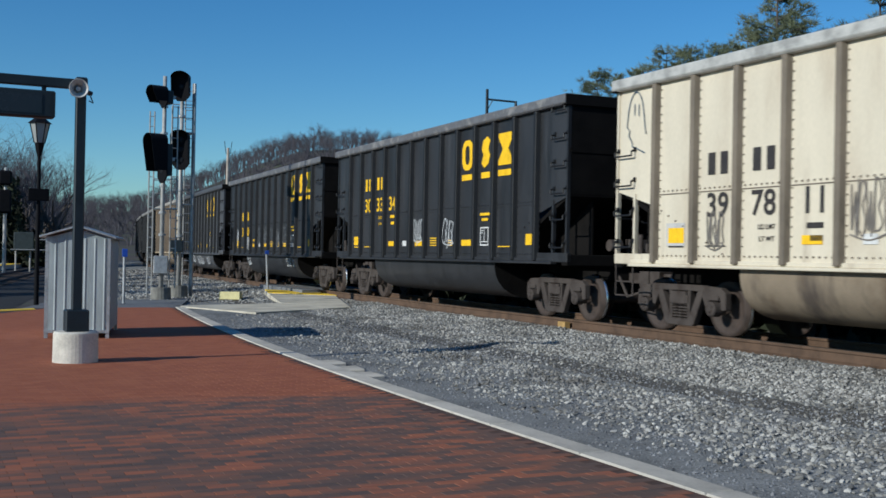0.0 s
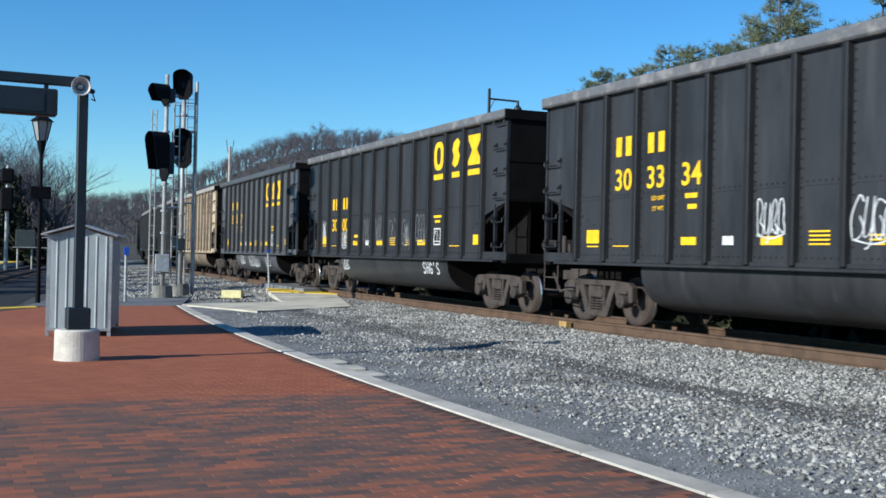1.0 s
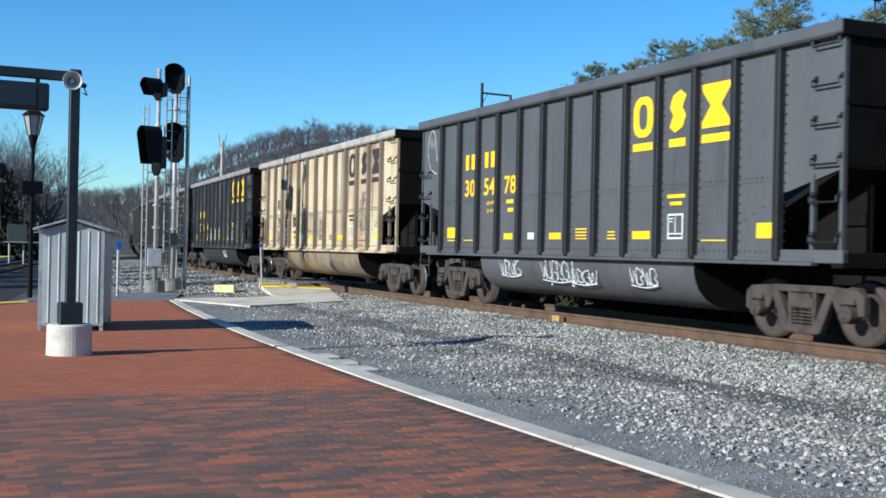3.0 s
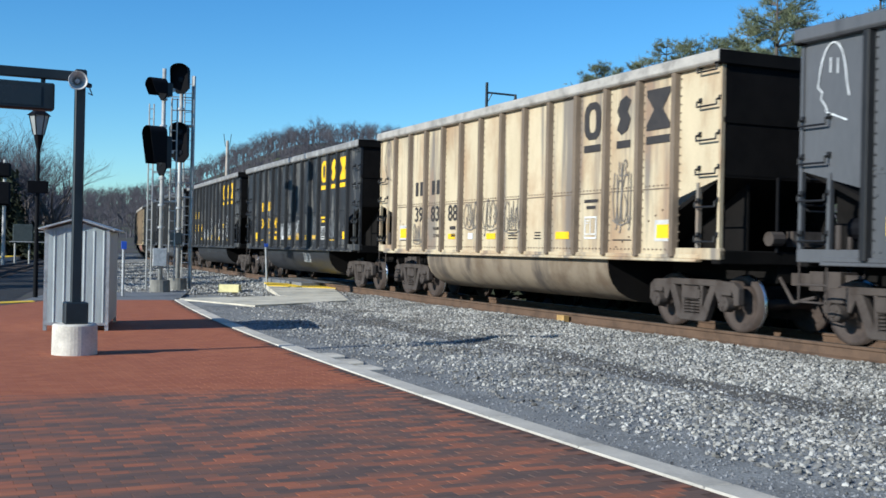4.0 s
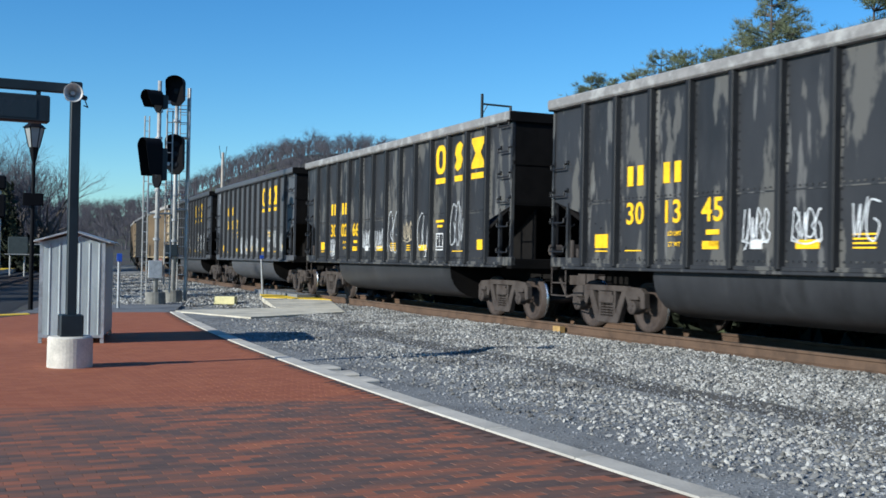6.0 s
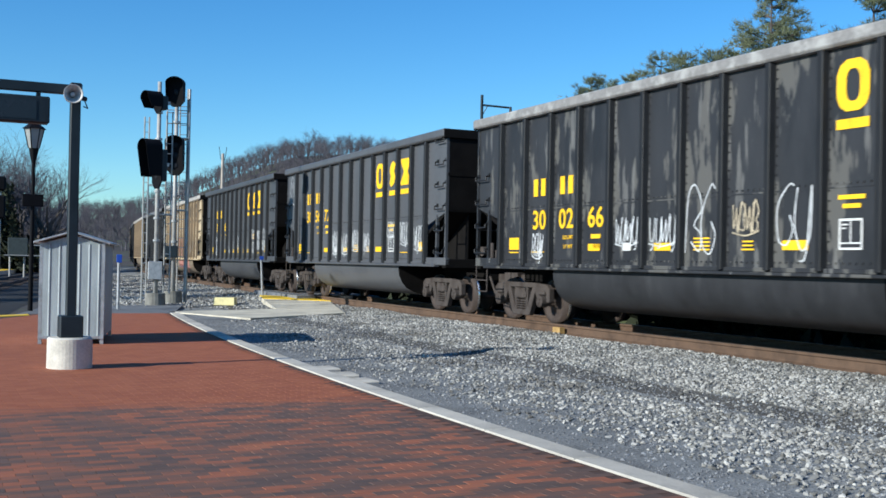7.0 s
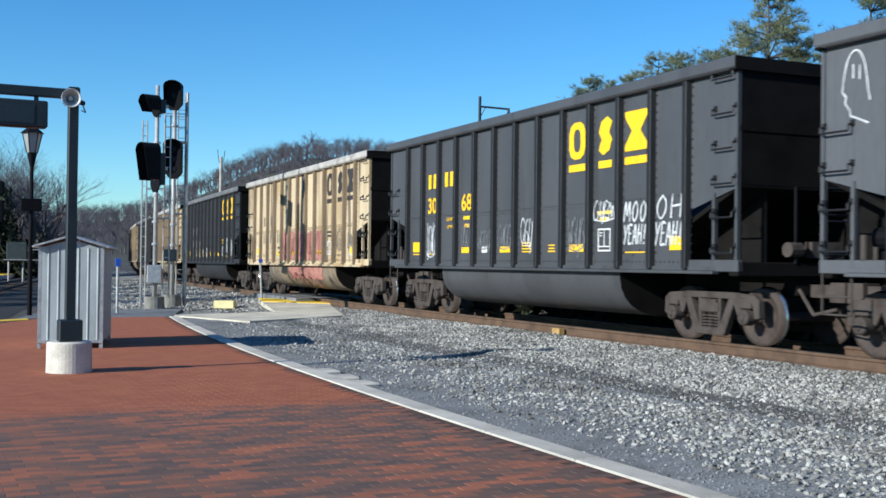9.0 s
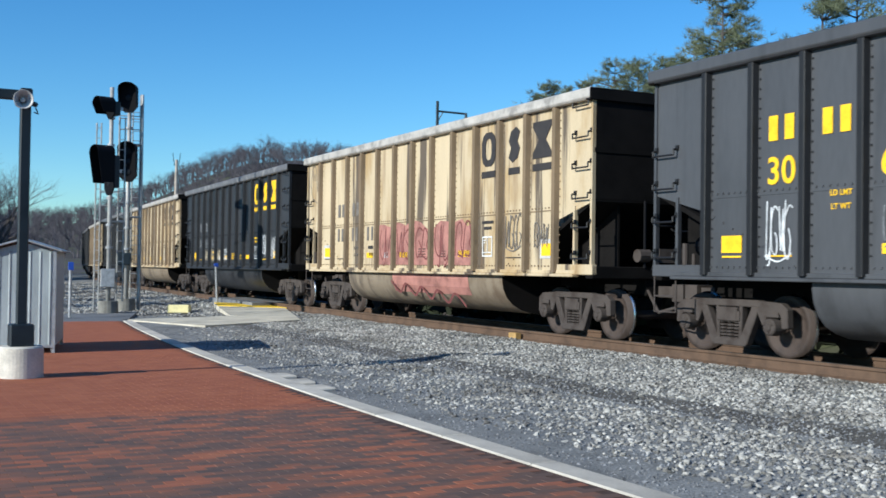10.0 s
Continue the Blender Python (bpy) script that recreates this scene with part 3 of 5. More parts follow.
def build_shed():
    m = pose(1.96, 19.62, 0, 0, 0, -12.7)
    s = thing("equipment_shed", m, "small grey corrugated metal shed with a shallow gable roof", "shed")
    w, d, h = 1.06, 2.1, 1.72
    for x in (0.03, w - 0.03):
        for y in (0.03, d - 0.03):
            part("leg", Build().box(x - 0.03, x + 0.03, y - 0.03, y + 0.03, 0.0, h), galvanised, s)

    def sheet(length):
        out, n = [], 0
        x = 0.0
        step = length / 6
        for i in range(6):
            out += [(x, 0), (x + step * 0.62, 0), (x + step * 0.7, -0.01), (x + step * 0.78, -0.01), (x + step * 0.86, 0)]
            x += step
        out.append((length, 0))
        return out + [(p, q + 0.004) for p, q in reversed(out)]
    part("front_panel", Build().prism([(p + 0.05, q) for p, q in sheet(w - 0.1)], "z", 0.13, h - 0.02), shed_metal, s)
    part("back_panel", Build().prism([(p + 0.05, q + d) for p, q in sheet(w - 0.1)], "z", 0.13, h - 0.02), shed_metal, s)
    for x in (0.0, w):
        part("side_panel", Build().prism([(x + q, p + 0.05) for p, q in sheet(d - 0.1)], "z", 0.13, h - 0.02), shed_metal, s)
    for y in (0.0, d):
        part("base_rail", Build().box(0.0, w, y - 0.02, y + 0.02, 0.09, 0.14), galvanised, s)
    gable = [(-0.02, h - 0.03), (w / 2, h + 0.13), (w + 0.02, h - 0.03)]
    for y in (0.02, d - 0.06):
        part("gable", Build().prism(gable, "y", y, y + 0.04), shed_metal, s)
    for sgn in (-1, 1):
        a, b = (-0.09, h - 0.02), (w / 2, h + 0.17)
        pts = [a, b, (b[0], b[1] + 0.035), (a[0], a[1] + 0.035)]
        if sgn > 0:
            pts = [(w - p, q) for p, q in pts]
        part("roof_slope", soften(Build().prism(pts, "y", -0.1, d + 0.1).mesh("roof_slope", galvanised), 0.006), galvanised, s, "grey sheet metal roof slope")


def build_signals():
    def mast(name, m, head_x, ladder_x, label):
        g = thing(name, m, label, "railway signal", "signals at the junction")
        part("footing", Build().lathe([(0, 0.42), (0.3, 0.42), (0.32, 0.0), (0, -0.2)], (0, 0, 0), sides=20), weathered, g)
        part("mast", Build().tube((0, 0, 0.1), (0, 0, 7.1), 0.075, 0.062, 14), silver_paint, g, "silver painted mast", smooth=True)
        for z in (2.05, 2.75, 3.6, 5.25, 6.1):
            part("collar", Build().tube((0, 0, z), (0, 0, z + 0.07), 0.115, sides=12), galvanised, g)
        return g

    def head(g, x, y, z0, z1, w, deep, turn):
        """A light unit: backplate with a rounded top and tapered foot, a deep hood over it, and the case behind."""
        n = 16
        hgt = z1 - z0
        outline = []
        for i in range(n + 1):
            a = math.pi * i / n
            outline.append((w / 2 * math.cos(a), hgt - w * 0.34 + w * 0.34 * math.sin(a)))
        outline += [(-w / 2, 0.2 * min(1, hgt)), (-w * 0.22, 0.0), (w * 0.22, 0.0), (w / 2, 0.2 * min(1, hgt))]
        m = pose(x, y, z0, 0, 0, turn)
        hd = part("signal_head", soften(Build().prism(outline, "y", -0.05, 0.0).mesh("signal_head", black_paint), 0.01), None, g, "black signal head with a deep hood", at=m)
        rim = outline[:n + 1] + [(-w / 2, 0.25 * hgt)]
        rim = [(w / 2, 0.25 * hgt)] + rim
        hood = Build()
        for k, (p, q) in enumerate(rim):
            drop = 0.75 if k in (0, len(rim) - 1) else 1.0
            for sc, yy in ((1.0, -0.04), (0.97, -0.04), (0.97, -deep * drop), (1.0, -deep * drop)):
                hood.v.append((p * sc, yy, q - (1 - sc) * 0.3))
        c = len(rim)
        hood.f = [(4 * i + a, 4 * i + (a + 1) % 4, 4 * i + 4 + (a + 1) % 4, 4 * i + 4 + a) for i in range(c - 1) for a in range(4)]
        hood.f += [(0, 1, 2, 3), tuple(4 * (c - 1) + a for a in (3, 2, 1, 0))]
        part("hood", hood, black_paint, hd)
        lenses = 3 if hgt > 1.0 else 1
        for k in range(lenses):
            z = hgt * (0.5 if lenses == 1 else 0.25 + 0.26 * k)
            part("lens", Build().lathe([(0, -0.075), (0.07, -0.07), (0.1, -0.055), (0.1, -0.045)], (0, 0, z), axis="y", sides=18), lens_glass, hd, "unlit dark signal lens", smooth=True)
        part("case", soften(Build().box(-w * 0.3, w * 0.3, 0.0, 0.22, hgt * 0.15, hgt * 0.8).mesh("case", dark_paint), 0.02), None, hd)
        part("clamp", Build().box(-0.04, 0.04, 0.2, 0.36, hgt / 2 - 0.05, hgt / 2 + 0.05), galvanised, hd)

    def ladder(g, x0, x1, y, z0, z1):
        ld = part("ladder", Build().tube((x0, y, z0), (x0, y, z1), 0.022, sides=6).tube((x1, y, z0), (x1, y, z1), 0.022, sides=6), silver_paint, g)
        z = z0 + 0.3
        while z < z1 - 0.1:
            part("rung", Build().tube((x0, y, z), (x1, y, z), 0.012, sides=5), galvanised, ld)
            z += 0.32
        return ld

    def grating(g, x0, x1, y0, y1, z):
        pl = part("platform", Build().box(x0, x1, y0, y1, z, z + 0.03), galvanised, g, "small steel maintenance platform")
        for x in (x0, x1):
            for y in (y0, y1):
                part("stanchion", Build().tube((x, y, z), (x, y, z + 0.95), 0.018, sides=6), galvanised, pl)
        for y, h in ((y0, 0.95), (y1, 0.95), (y0, 0.5)):
            part("railing", Build().tube((x0, y, z + h), (x1, y, z + h), 0.016, sides=6), galvanised, pl)

    a = mast("signal_mast", pose(6.98, 35.1, -0.05, 0, 0, -12), 0, -0.3, "silver signal mast with two black heads and a ladder")
    head(a, 0.0, -0.3, 6.08, 6.74, 0.62, 0.5, -66)
    head(a, 0.0, -0.3, 3.7, 5.24, 0.7, 0.55, -66)
    ladder(a, 0.24, 0.42, 0.22, 0.4, 6.2)
    ladder(a, -0.44, -0.3, 0.24, 0.1, 6.0)
    part("relay_box", soften(Build().box(-0.24, 0.2, -0.24, 0.12, 0.85, 1.42).mesh("relay_box", galvanised), 0.02), galvanised, a, "grey metal relay box")
    grating(a, -0.3, 0.45, 0.1, 0.75, 2.9)
    b = mast("signal_mast", pose(8.0, 37.3, -0.05, 0, 0, -12), 0, 0.4, "silver signal mast with two black heads and a caged ladder")
    head(b, -0.02, -0.34, 6.6, 7.58, 0.6, 0.35, -14)
    head(b, 0.0, -0.34, 4.3, 5.62, 0.6, 0.35, -14)
    ladder(b, 0.12, 0.36, 0.2, 0.0, 7.3)
    grating(b, -0.3, 0.42, 0.1, 0.8, 3.15)
    grating(b, -0.3, 0.42, 0.1, 0.8, 5.6)
    part("rod", Build().tube((0.42, 0.2, -0.1), (0.42, 0.2, 7.3), 0.05, sides=8), galvanised, b)
    part("junction_box", soften(Build().box(-0.3, 0.12, -0.2, 0.2, 1.55, 1.95).mesh("junction_box", dark_paint), 0.02), dark_paint, b)


def build_small_things():
    blk = thing("marker_block", pose(9.22, 35.1, -0.02, 0, 0, -30), "cream yellow painted concrete marker block on the gravel", "block")
    part("block", soften(Build().box(-0.35, 0.35, -0.15, 0.15, 0, 0.26).mesh("block", cream_paint), 0.02), cream_paint, blk)
    for x, y, h, label in ((5.39, 32.4, 1.5, "slim grey post with a small blue sign beside the platform's end"), (11.75, 39.4, 1.55, "leaning grey post with a small blue sign at the crossing")):
        sg = thing("small_sign", pose(x, y, -0.02, 0, -3 if x > 8 else 0, 0), label, "sign", "small blue signs")
        part("post", Build().tube((0, 0, 0), (0, 0, h), 0.045, sides=10), galvanised, sg)
        part("plate", soften(Build().box(-0.075, 0.075, -0.06, -0.045, h - 0.05 if x > 8 else h - 0.15, h + 0.08).mesh("plate", blue_paint), 0.005), blue_paint, sg, "small blue plate")
    rk = thing("rail_marker", pose(*track(19.3, -0.9).xy, 0.1), "small yellow wooden block against the rail's foot", "block")
    part("block", Build().box(-0.06, 0.06, -0.14, 0.14, -0.02, 0.11), material("ochre_wood", (0.4, 0.25, 0.09), 0.8), rk)
    for i, (x, y, a) in enumerate(((5.3, 14.75, 4), (5.26, 13.9, -3), (5.2, 13.1, 6))):
        sl = thing("paving_slab", pose(x, y, -0.05, 1.5, -1, a), "loose pale stone slab beside the kerb", "slab", "loose slabs by the kerb")
        part("slab", soften(Build().box(-0.1, 0.2, -0.2, 0.2, -0.03, 0.03).mesh("slab", kerb_stone), 0.015), None, sl)
    # lantern street lamp beyond the platform's end
    lp = thing("street_lamp", pose(2.94, 31.5, -0.25) @ Matrix.Scale(0.955, 4), "black lantern street lamp with a small sign on its post", "street lamp")
    part("post", Build().tube((0, 0, 0), (0, 0, 4.55), 0.07, 0.05, 12), black_paint, lp)
    part("collar", Build().tube((0, 0, 4.45), (0, 0, 4.85), 0.06, 0.14, 10), black_paint, lp)
    lan = part("lantern", Build().tube((0, 0, 4.85), (0, 0, 5.4), 0.14, 0.26, 6), material("lamp_glass", (0.3, 0.31, 0.3), 0.2, var=0.1, bump=0.0), lp, "clouded glass lantern")
    for i in range(6):
        w = math.pi * i / 3
        part("glazing_bar", Build().tube((0.145 * math.cos(w), 0.145 * math.sin(w), 4.85), (0.265 * math.cos(w), 0.265 * math.sin(w), 5.4), 0.016, sides=5), black_paint, lan)
    part("lantern_roof", Build().tube((0, 0, 5.4), (0, 0, 5.62), 0.33, 0.06, 6), black_paint, lp)
    part("name_board", soften(Build().box(-0.28, 0.28, -0.09, -0.05, 3.2, 3.55).mesh("name_board", black_paint), 0.01), black_paint, lp)
    # lamp behind the train
    l2 = thing("mast_lamp", pose(21.4, 40.6, 2.2, 0, 0, -28) @ Matrix.Diagonal((1, 1, 1.05, 1)), "tall dark lamp mast with a bracket arm and hanging lamp", "street lamp")
    part("mast", Build().tube((0, 0, 0), (0, 0, 6.05), 0.08, 0.06, 10), dark_paint, l2)
    part("arm", Build().tube((0, 0, 5.65), (1.2, 0, 5.55), 0.04, sides=8).tube((0, 0, 5.2), (0.25, 0, 5.63), 0.02, sides=6), dark_paint, l2)
    part("lamp_head", Build().lathe([(0, 0.4), (0.05, 0.38), (0.06, 0.2), (0.16, 0.08), (0.2, -0.1), (0, -0.12)], (1.2, 0, 5.2), sides=14), dark_paint, l2)
    # pale pole far behind the train
    ds = thing("distant_signal", pose(5.35, 80, -0.2, 0, 0, -6), "white signal mast with black heads beyond the branch track", "railway signal")
    part("mast", Build().tube((0, 0, 0), (0, 0, 7.2), 0.13, 0.1, 10), silver_paint, ds)
    part("upper_head", soften(Build().box(-0.45, 0.4, -0.4, 0.1, 6.0, 7.0).mesh("upper_head", black_paint), 0.12), black_paint, ds)
    part("lower_head", soften(Build().box(-0.45, 0.4, -0.4, 0.1, 4.1, 5.7).mesh("lower_head", black_paint), 0.12), black_paint, ds)
    cb = thing("signal_cabinet", pose(7.0, 85, -0.2, 0, 0, -6) @ Matrix.Scale(0.75, 4), "grey metal cabinet on posts with a white railing", "cabinet")
    part("box", soften(Build().box(-0.9, 0.9, -0.4, 0.4, 2.1, 3.9).mesh("box", material("dull_green", (0.05, 0.065, 0.065), 0.7)), 0.04), None, cb)
    for x in (-0.7, 0.6):
        part("post", Build().tube((x, 0, 0), (x, 0, 2.15), 0.09, sides=8), silver_paint, cb)
    part("railing", Build().tube((-1.2, -0.5, 2.2), (3.2, -0.5, 2.2), 0.06, sides=6).tube((3.2, -0.5, 2.2), (3.2, -0.5, 3.2), 0.06, sides=6).tube((3.2, -0.5, 3.2), (1.0, -0.5, 3.2), 0.06, sides=6), silver_paint, cb)
    pp = thing("utility_pole", pose(25.25, 98.0, hill(25, 98)), "tall pale wooden utility pole with a forked top", "utility pole")
    part("pole", Build().tube((0, 0, 0), (0, 0, 9.9), 0.2, 0.13, 10), material("pale_wood", (0.42, 0.36, 0.3), 0.9, scale=2), pp)
    part("antenna", Build().tube((-0.2, 0, 9.4), (-0.35, 0, 10.5), 0.03, sides=5).tube((0.2, 0, 9.4), (0.35, 0, 10.5), 0.03, sides=5).tube((-0.2, 0, 9.4), (0.2, 0, 9.4), 0.03, sides=5), dark_paint, pp)


# ---- the branch track and the platform across it ----
def branch(s, lat=0.0, z=0.0):
    """The branch track runs in past the platform's end towards the junction."""
    a = math.radians(9.5)
    return Vector((-3.2 + s * math.sin(a) + lat * math.cos(a), 20 + s * math.cos(a) - lat * math.sin(a), z))


def build_branch():
    # Deep shade over the branch track is put into this ballast colour.
    dark = material("dark_ballast", (0.02, 0.019, 0.019), 0.95, var=0.4, scale=2, bump=1.0)
    rng = random.Random(2)
    bed = Build()
    ss = list(range(-30, 112, 3))
    lats = [-5.2, -4.6, -2.6, -1.2, 0, 1.2, 2.6, 3.4, 4.6]
    for s in ss:
        for i, lat in enumerate(lats):
            lo, hi = branch(s, lat).x, branch(s, lat).y
            z = -0.13 + rng.uniform(-0.02, 0.02) if 0 < i < 8 else -0.3
            if hi < 30 and lat > 2.0:
                z = -0.35
            bed.v.append(tuple(branch(s, lat, z)))
    n = len(lats)
    bed.f = [(i * n + j, i * n + j + 1, i * n + n + j + 1, i * n + n + j) for i in range(len(ss) - 1) for j in range(n - 1)]
    setting("branch_bed", bed.mesh("branch_bed", dark), "branch track ballast, darkened to stand in for shade", "gravel")
    for lat in (-0.75, 0.75):
        r = thing("rail", Matrix(), "dark rusty steel rail of the branch track", "rail", "rails of the branch track")
        b = Build()
        for s in (-30, 108):
            b.v += [tuple(branch(s, lat + o, z)) for o, z in ((-0.06, -0.17), (0.06, -0.17), (0.03, 0.0), (-0.03, 0.0))]
        b.f = [(0, 1, 5, 4), (1, 2, 6, 5), (2, 3, 7, 6), (3, 0, 4, 7)]
        part("web", b, truck_steel, r)
    tie = Build().box(-1.3, 1.3, -0.115, 0.115, -0.25, -0.09).mesh("sleeper", tie_wood)
    for i in range(120):
        p = branch(-6 + 0.55 * i)
        ob = tagged(new("sleeper", tie), "dark timber sleeper of the branch track", "railway sleeper", "sleepers of the branch track")
        ob.matrix_basis = pose(p.x, p.y, -0.005, 0, 0, -9.5)
    o = Build().prism([(5.2, 86), (11.2, 120), (2.0, 122), (-8, 88)], "z", -0.3, 0.2)
    fp = setting("far_platform", o.mesh("far_platform", concrete), "pale concrete platform across the branch track", "platform")
    part("edge_stripe", Build().prism([(-8, 87.4), (5.2, 86), (11.2, 120), (10.2, 120), (4.4, 87.0), (-8, 88.4)], "z", 0.2, 0.21), yellow_paint, fp, "yellow painted edge strip")


# ---- trees ----
bark = material("bark", (0.09, 0.075, 0.065), 0.95, var=0.3, scale=4, bump=0.5)
twig = material("twig", (0.1, 0.091, 0.1), 0.95, var=0.25, scale=1.0, bump=0.0)
needle = material("needle", (0.15, 0.17, 0.095), 0.85, var=0.4, scale=0.6, bump=0.0, island=0.3)
shrub_leaf = material("shrub_leaf", (0.022, 0.028, 0.014), 0.9, var=0.4, scale=0.6, bump=0.0, island=0.5)


def limb(v, f, a, b, r0, r1, sides=4):
    a, b = np.array(a), np.array(b)
    d = b - a
    d = d / (np.linalg.norm(d) + 1e-9)
    u = np.cross(d, (0.3, 0.5, 0.8))
    u /= np.linalg.norm(u) + 1e-9
    w = np.cross(d, u)
    n = len(v)
    for c, r in ((a, r0), (b, r1)):
        for i in range(sides):
            t = 2 * math.pi * i / sides
            v.append(tuple(c + r * (u * math.cos(t) + w * math.sin(t))))
    f.extend([(n + i, n + (i + 1) % sides, n + sides + (i + 1) % sides, n + sides + i) for i in range(sides)])


def bare_tree_meshes(seed, height, depth=5):
    rng = random.Random(seed)
    v, f, tv, tf = [], [], [], []

    def grow(p, d, ln, r, level):
        steps = 2 if level < 2 else 1
        for _ in range(steps):
            d = (d + Vector((rng.uniform(-.18, .18), rng.uniform(-.18, .18), rng.uniform(-.02, .14)))).normalized()
            q = p + d * ln / steps
            if level < 2:
                limb(v, f, p, q, r, r * 0.8, 6 if level == 0 else 4)
            else:
                limb(tv, tf, p, q, r, r * 0.6, 3)
            p, r = q, r * 0.82
        if level >= depth:
            return
        for _ in range(3 if level else 5):
            ax = Vector((rng.uniform(-1, 1), rng.uniform(-1, 1), rng.uniform(-.2, .7))).normalized()
            nd = (d * rng.uniform(.5, .95) + ax * rng.uniform(.5, .9)).normalized()
            grow(p - d * ln * rng.uniform(0, 0.45), nd, ln * rng.uniform(.58, .8), r * rng.uniform(.5, .7), level + 1)
    grow(Vector((0, 0, -0.3)), Vector((0, 0, 1)), height * 0.36, height * 0.022, 0)
    out = []
    for name, vv, ff, mat in (("trunk", v, f, bark), ("crown", tv, tf, twig)):
        me = bpy.data.meshes.new(name)
        me.from_pydata([tuple(p) for p in vv], [], ff)
        me.materials.append(mat)
        out.append(me)
    return out


def pine_meshes(seed, height):
    rng = random.Random(seed)
    v, f, nv, nf = [], [], [], []
    limb(v, f, (0, 0, -0.3), (0, 0, height * 0.97), height * 0.018, 0.03, 8)
    z = height * 0.18
    while z < height:
        k = 1 - z / height
        reach = (0.9 + height * 0.27 * k ** 0.75) * rng.uniform(0.5, 1.25)
        for _ in range(rng.randint(3, 5)):
            if rng.random() < 0.12:
                continue
            a = rng.uniform(0, 6.283)
            ln = reach * rng.uniform(0.65, 1.1)
            tip = Vector((math.cos(a) * ln, math.sin(a) * ln, z + ln * rng.uniform(0.1, 0.45)))
            base = Vector((0, 0, z))
            limb(v, f, base, tip, 0.05 + 0.05 * k, 0.015, 3)
            for j in range(int(7 + ln * 9)):
                c = base.lerp(tip, rng.uniform(0.35, 1.05)) + Vector((rng.gauss(0, .22), rng.gauss(0, .22), rng.gauss(.06, .16)))
                for _ in range(15):
                    d = (Vector((rng.gauss(0, 1), rng.gauss(0, 1), rng.gauss(0.5, .8))).normalized() + (tip - base).normalized() * 0.5) * rng.uniform(.2, .44)
                    s = d.cross(Vector((rng.gauss(0, 1), rng.gauss(0, 1), rng.gauss(0, 1)))).normalized() * 0.015
                    n = len(nv)
                    nv += [tuple(c - s), tuple(c + s), tuple(c + d)]
                    nf.append((n, n + 1, n + 2))
        z += height * 0.032 * rng.uniform(.7, 1.3)
    out = []
    for name, vv, ff, mat in (("trunk", v, f, bark), ("crown", nv, nf, needle)):
        me = bpy.data.meshes.new(name)
        me.from_pydata([tuple(p) for p in vv], [], ff)
        me.materials.append(mat)
        out.append(me)
    return out


def plant(meshes, name, m, label, group):
    t = thing(name, m, label, "tree", group)
    for me in meshes:
        part(me.name.split(".")[0], me, None, t)
    return t


def direction(w, r):
    """A place r metres from the platform's viewpoint, w degrees from the track's line."""
    return r * math.sin(radians(w)), r * math.cos(radians(w))


def forest(name, spots, label):
    """Leafless woods far off, all in one mesh."""
    protos = []
    for k in range(6):
        ms = bare_tree_meshes(40 + k, 11, 4 if k < 3 else 3)
        vv, ff, n = [], [], 0
        for me in ms:
            vv += [tuple(v.co) for v in me.vertices]
            ff += [tuple(i + n for i in p.vertices) for p in me.polygons]
            n = len(vv)
        protos.append((np.array(vv), np.array(ff)))
    vs, fs, n = [], [], 0
    for i, (x, y, z, h, a) in enumerate(spots):
        v, f = protos[i % 6]
        c, s = math.cos(a), math.sin(a)
        q = np.stack([(v[:, 0] * c - v[:, 1] * s) * 1.15, (v[:, 0] * s + v[:, 1] * c) * 1.15, v[:, 2]], 1) * (h / 11) + np.array((x, y, z))
        vs.append(q)
        fs.append(f + n)
        n += len(v)
    me = bpy.data.meshes.new(name)
    me.from_pydata(np.concatenate(vs).tolist(), [], np.concatenate(fs).tolist())
    me.materials.append(twig)
    tagged(new(name, me), label, "woods", kind="stuff")


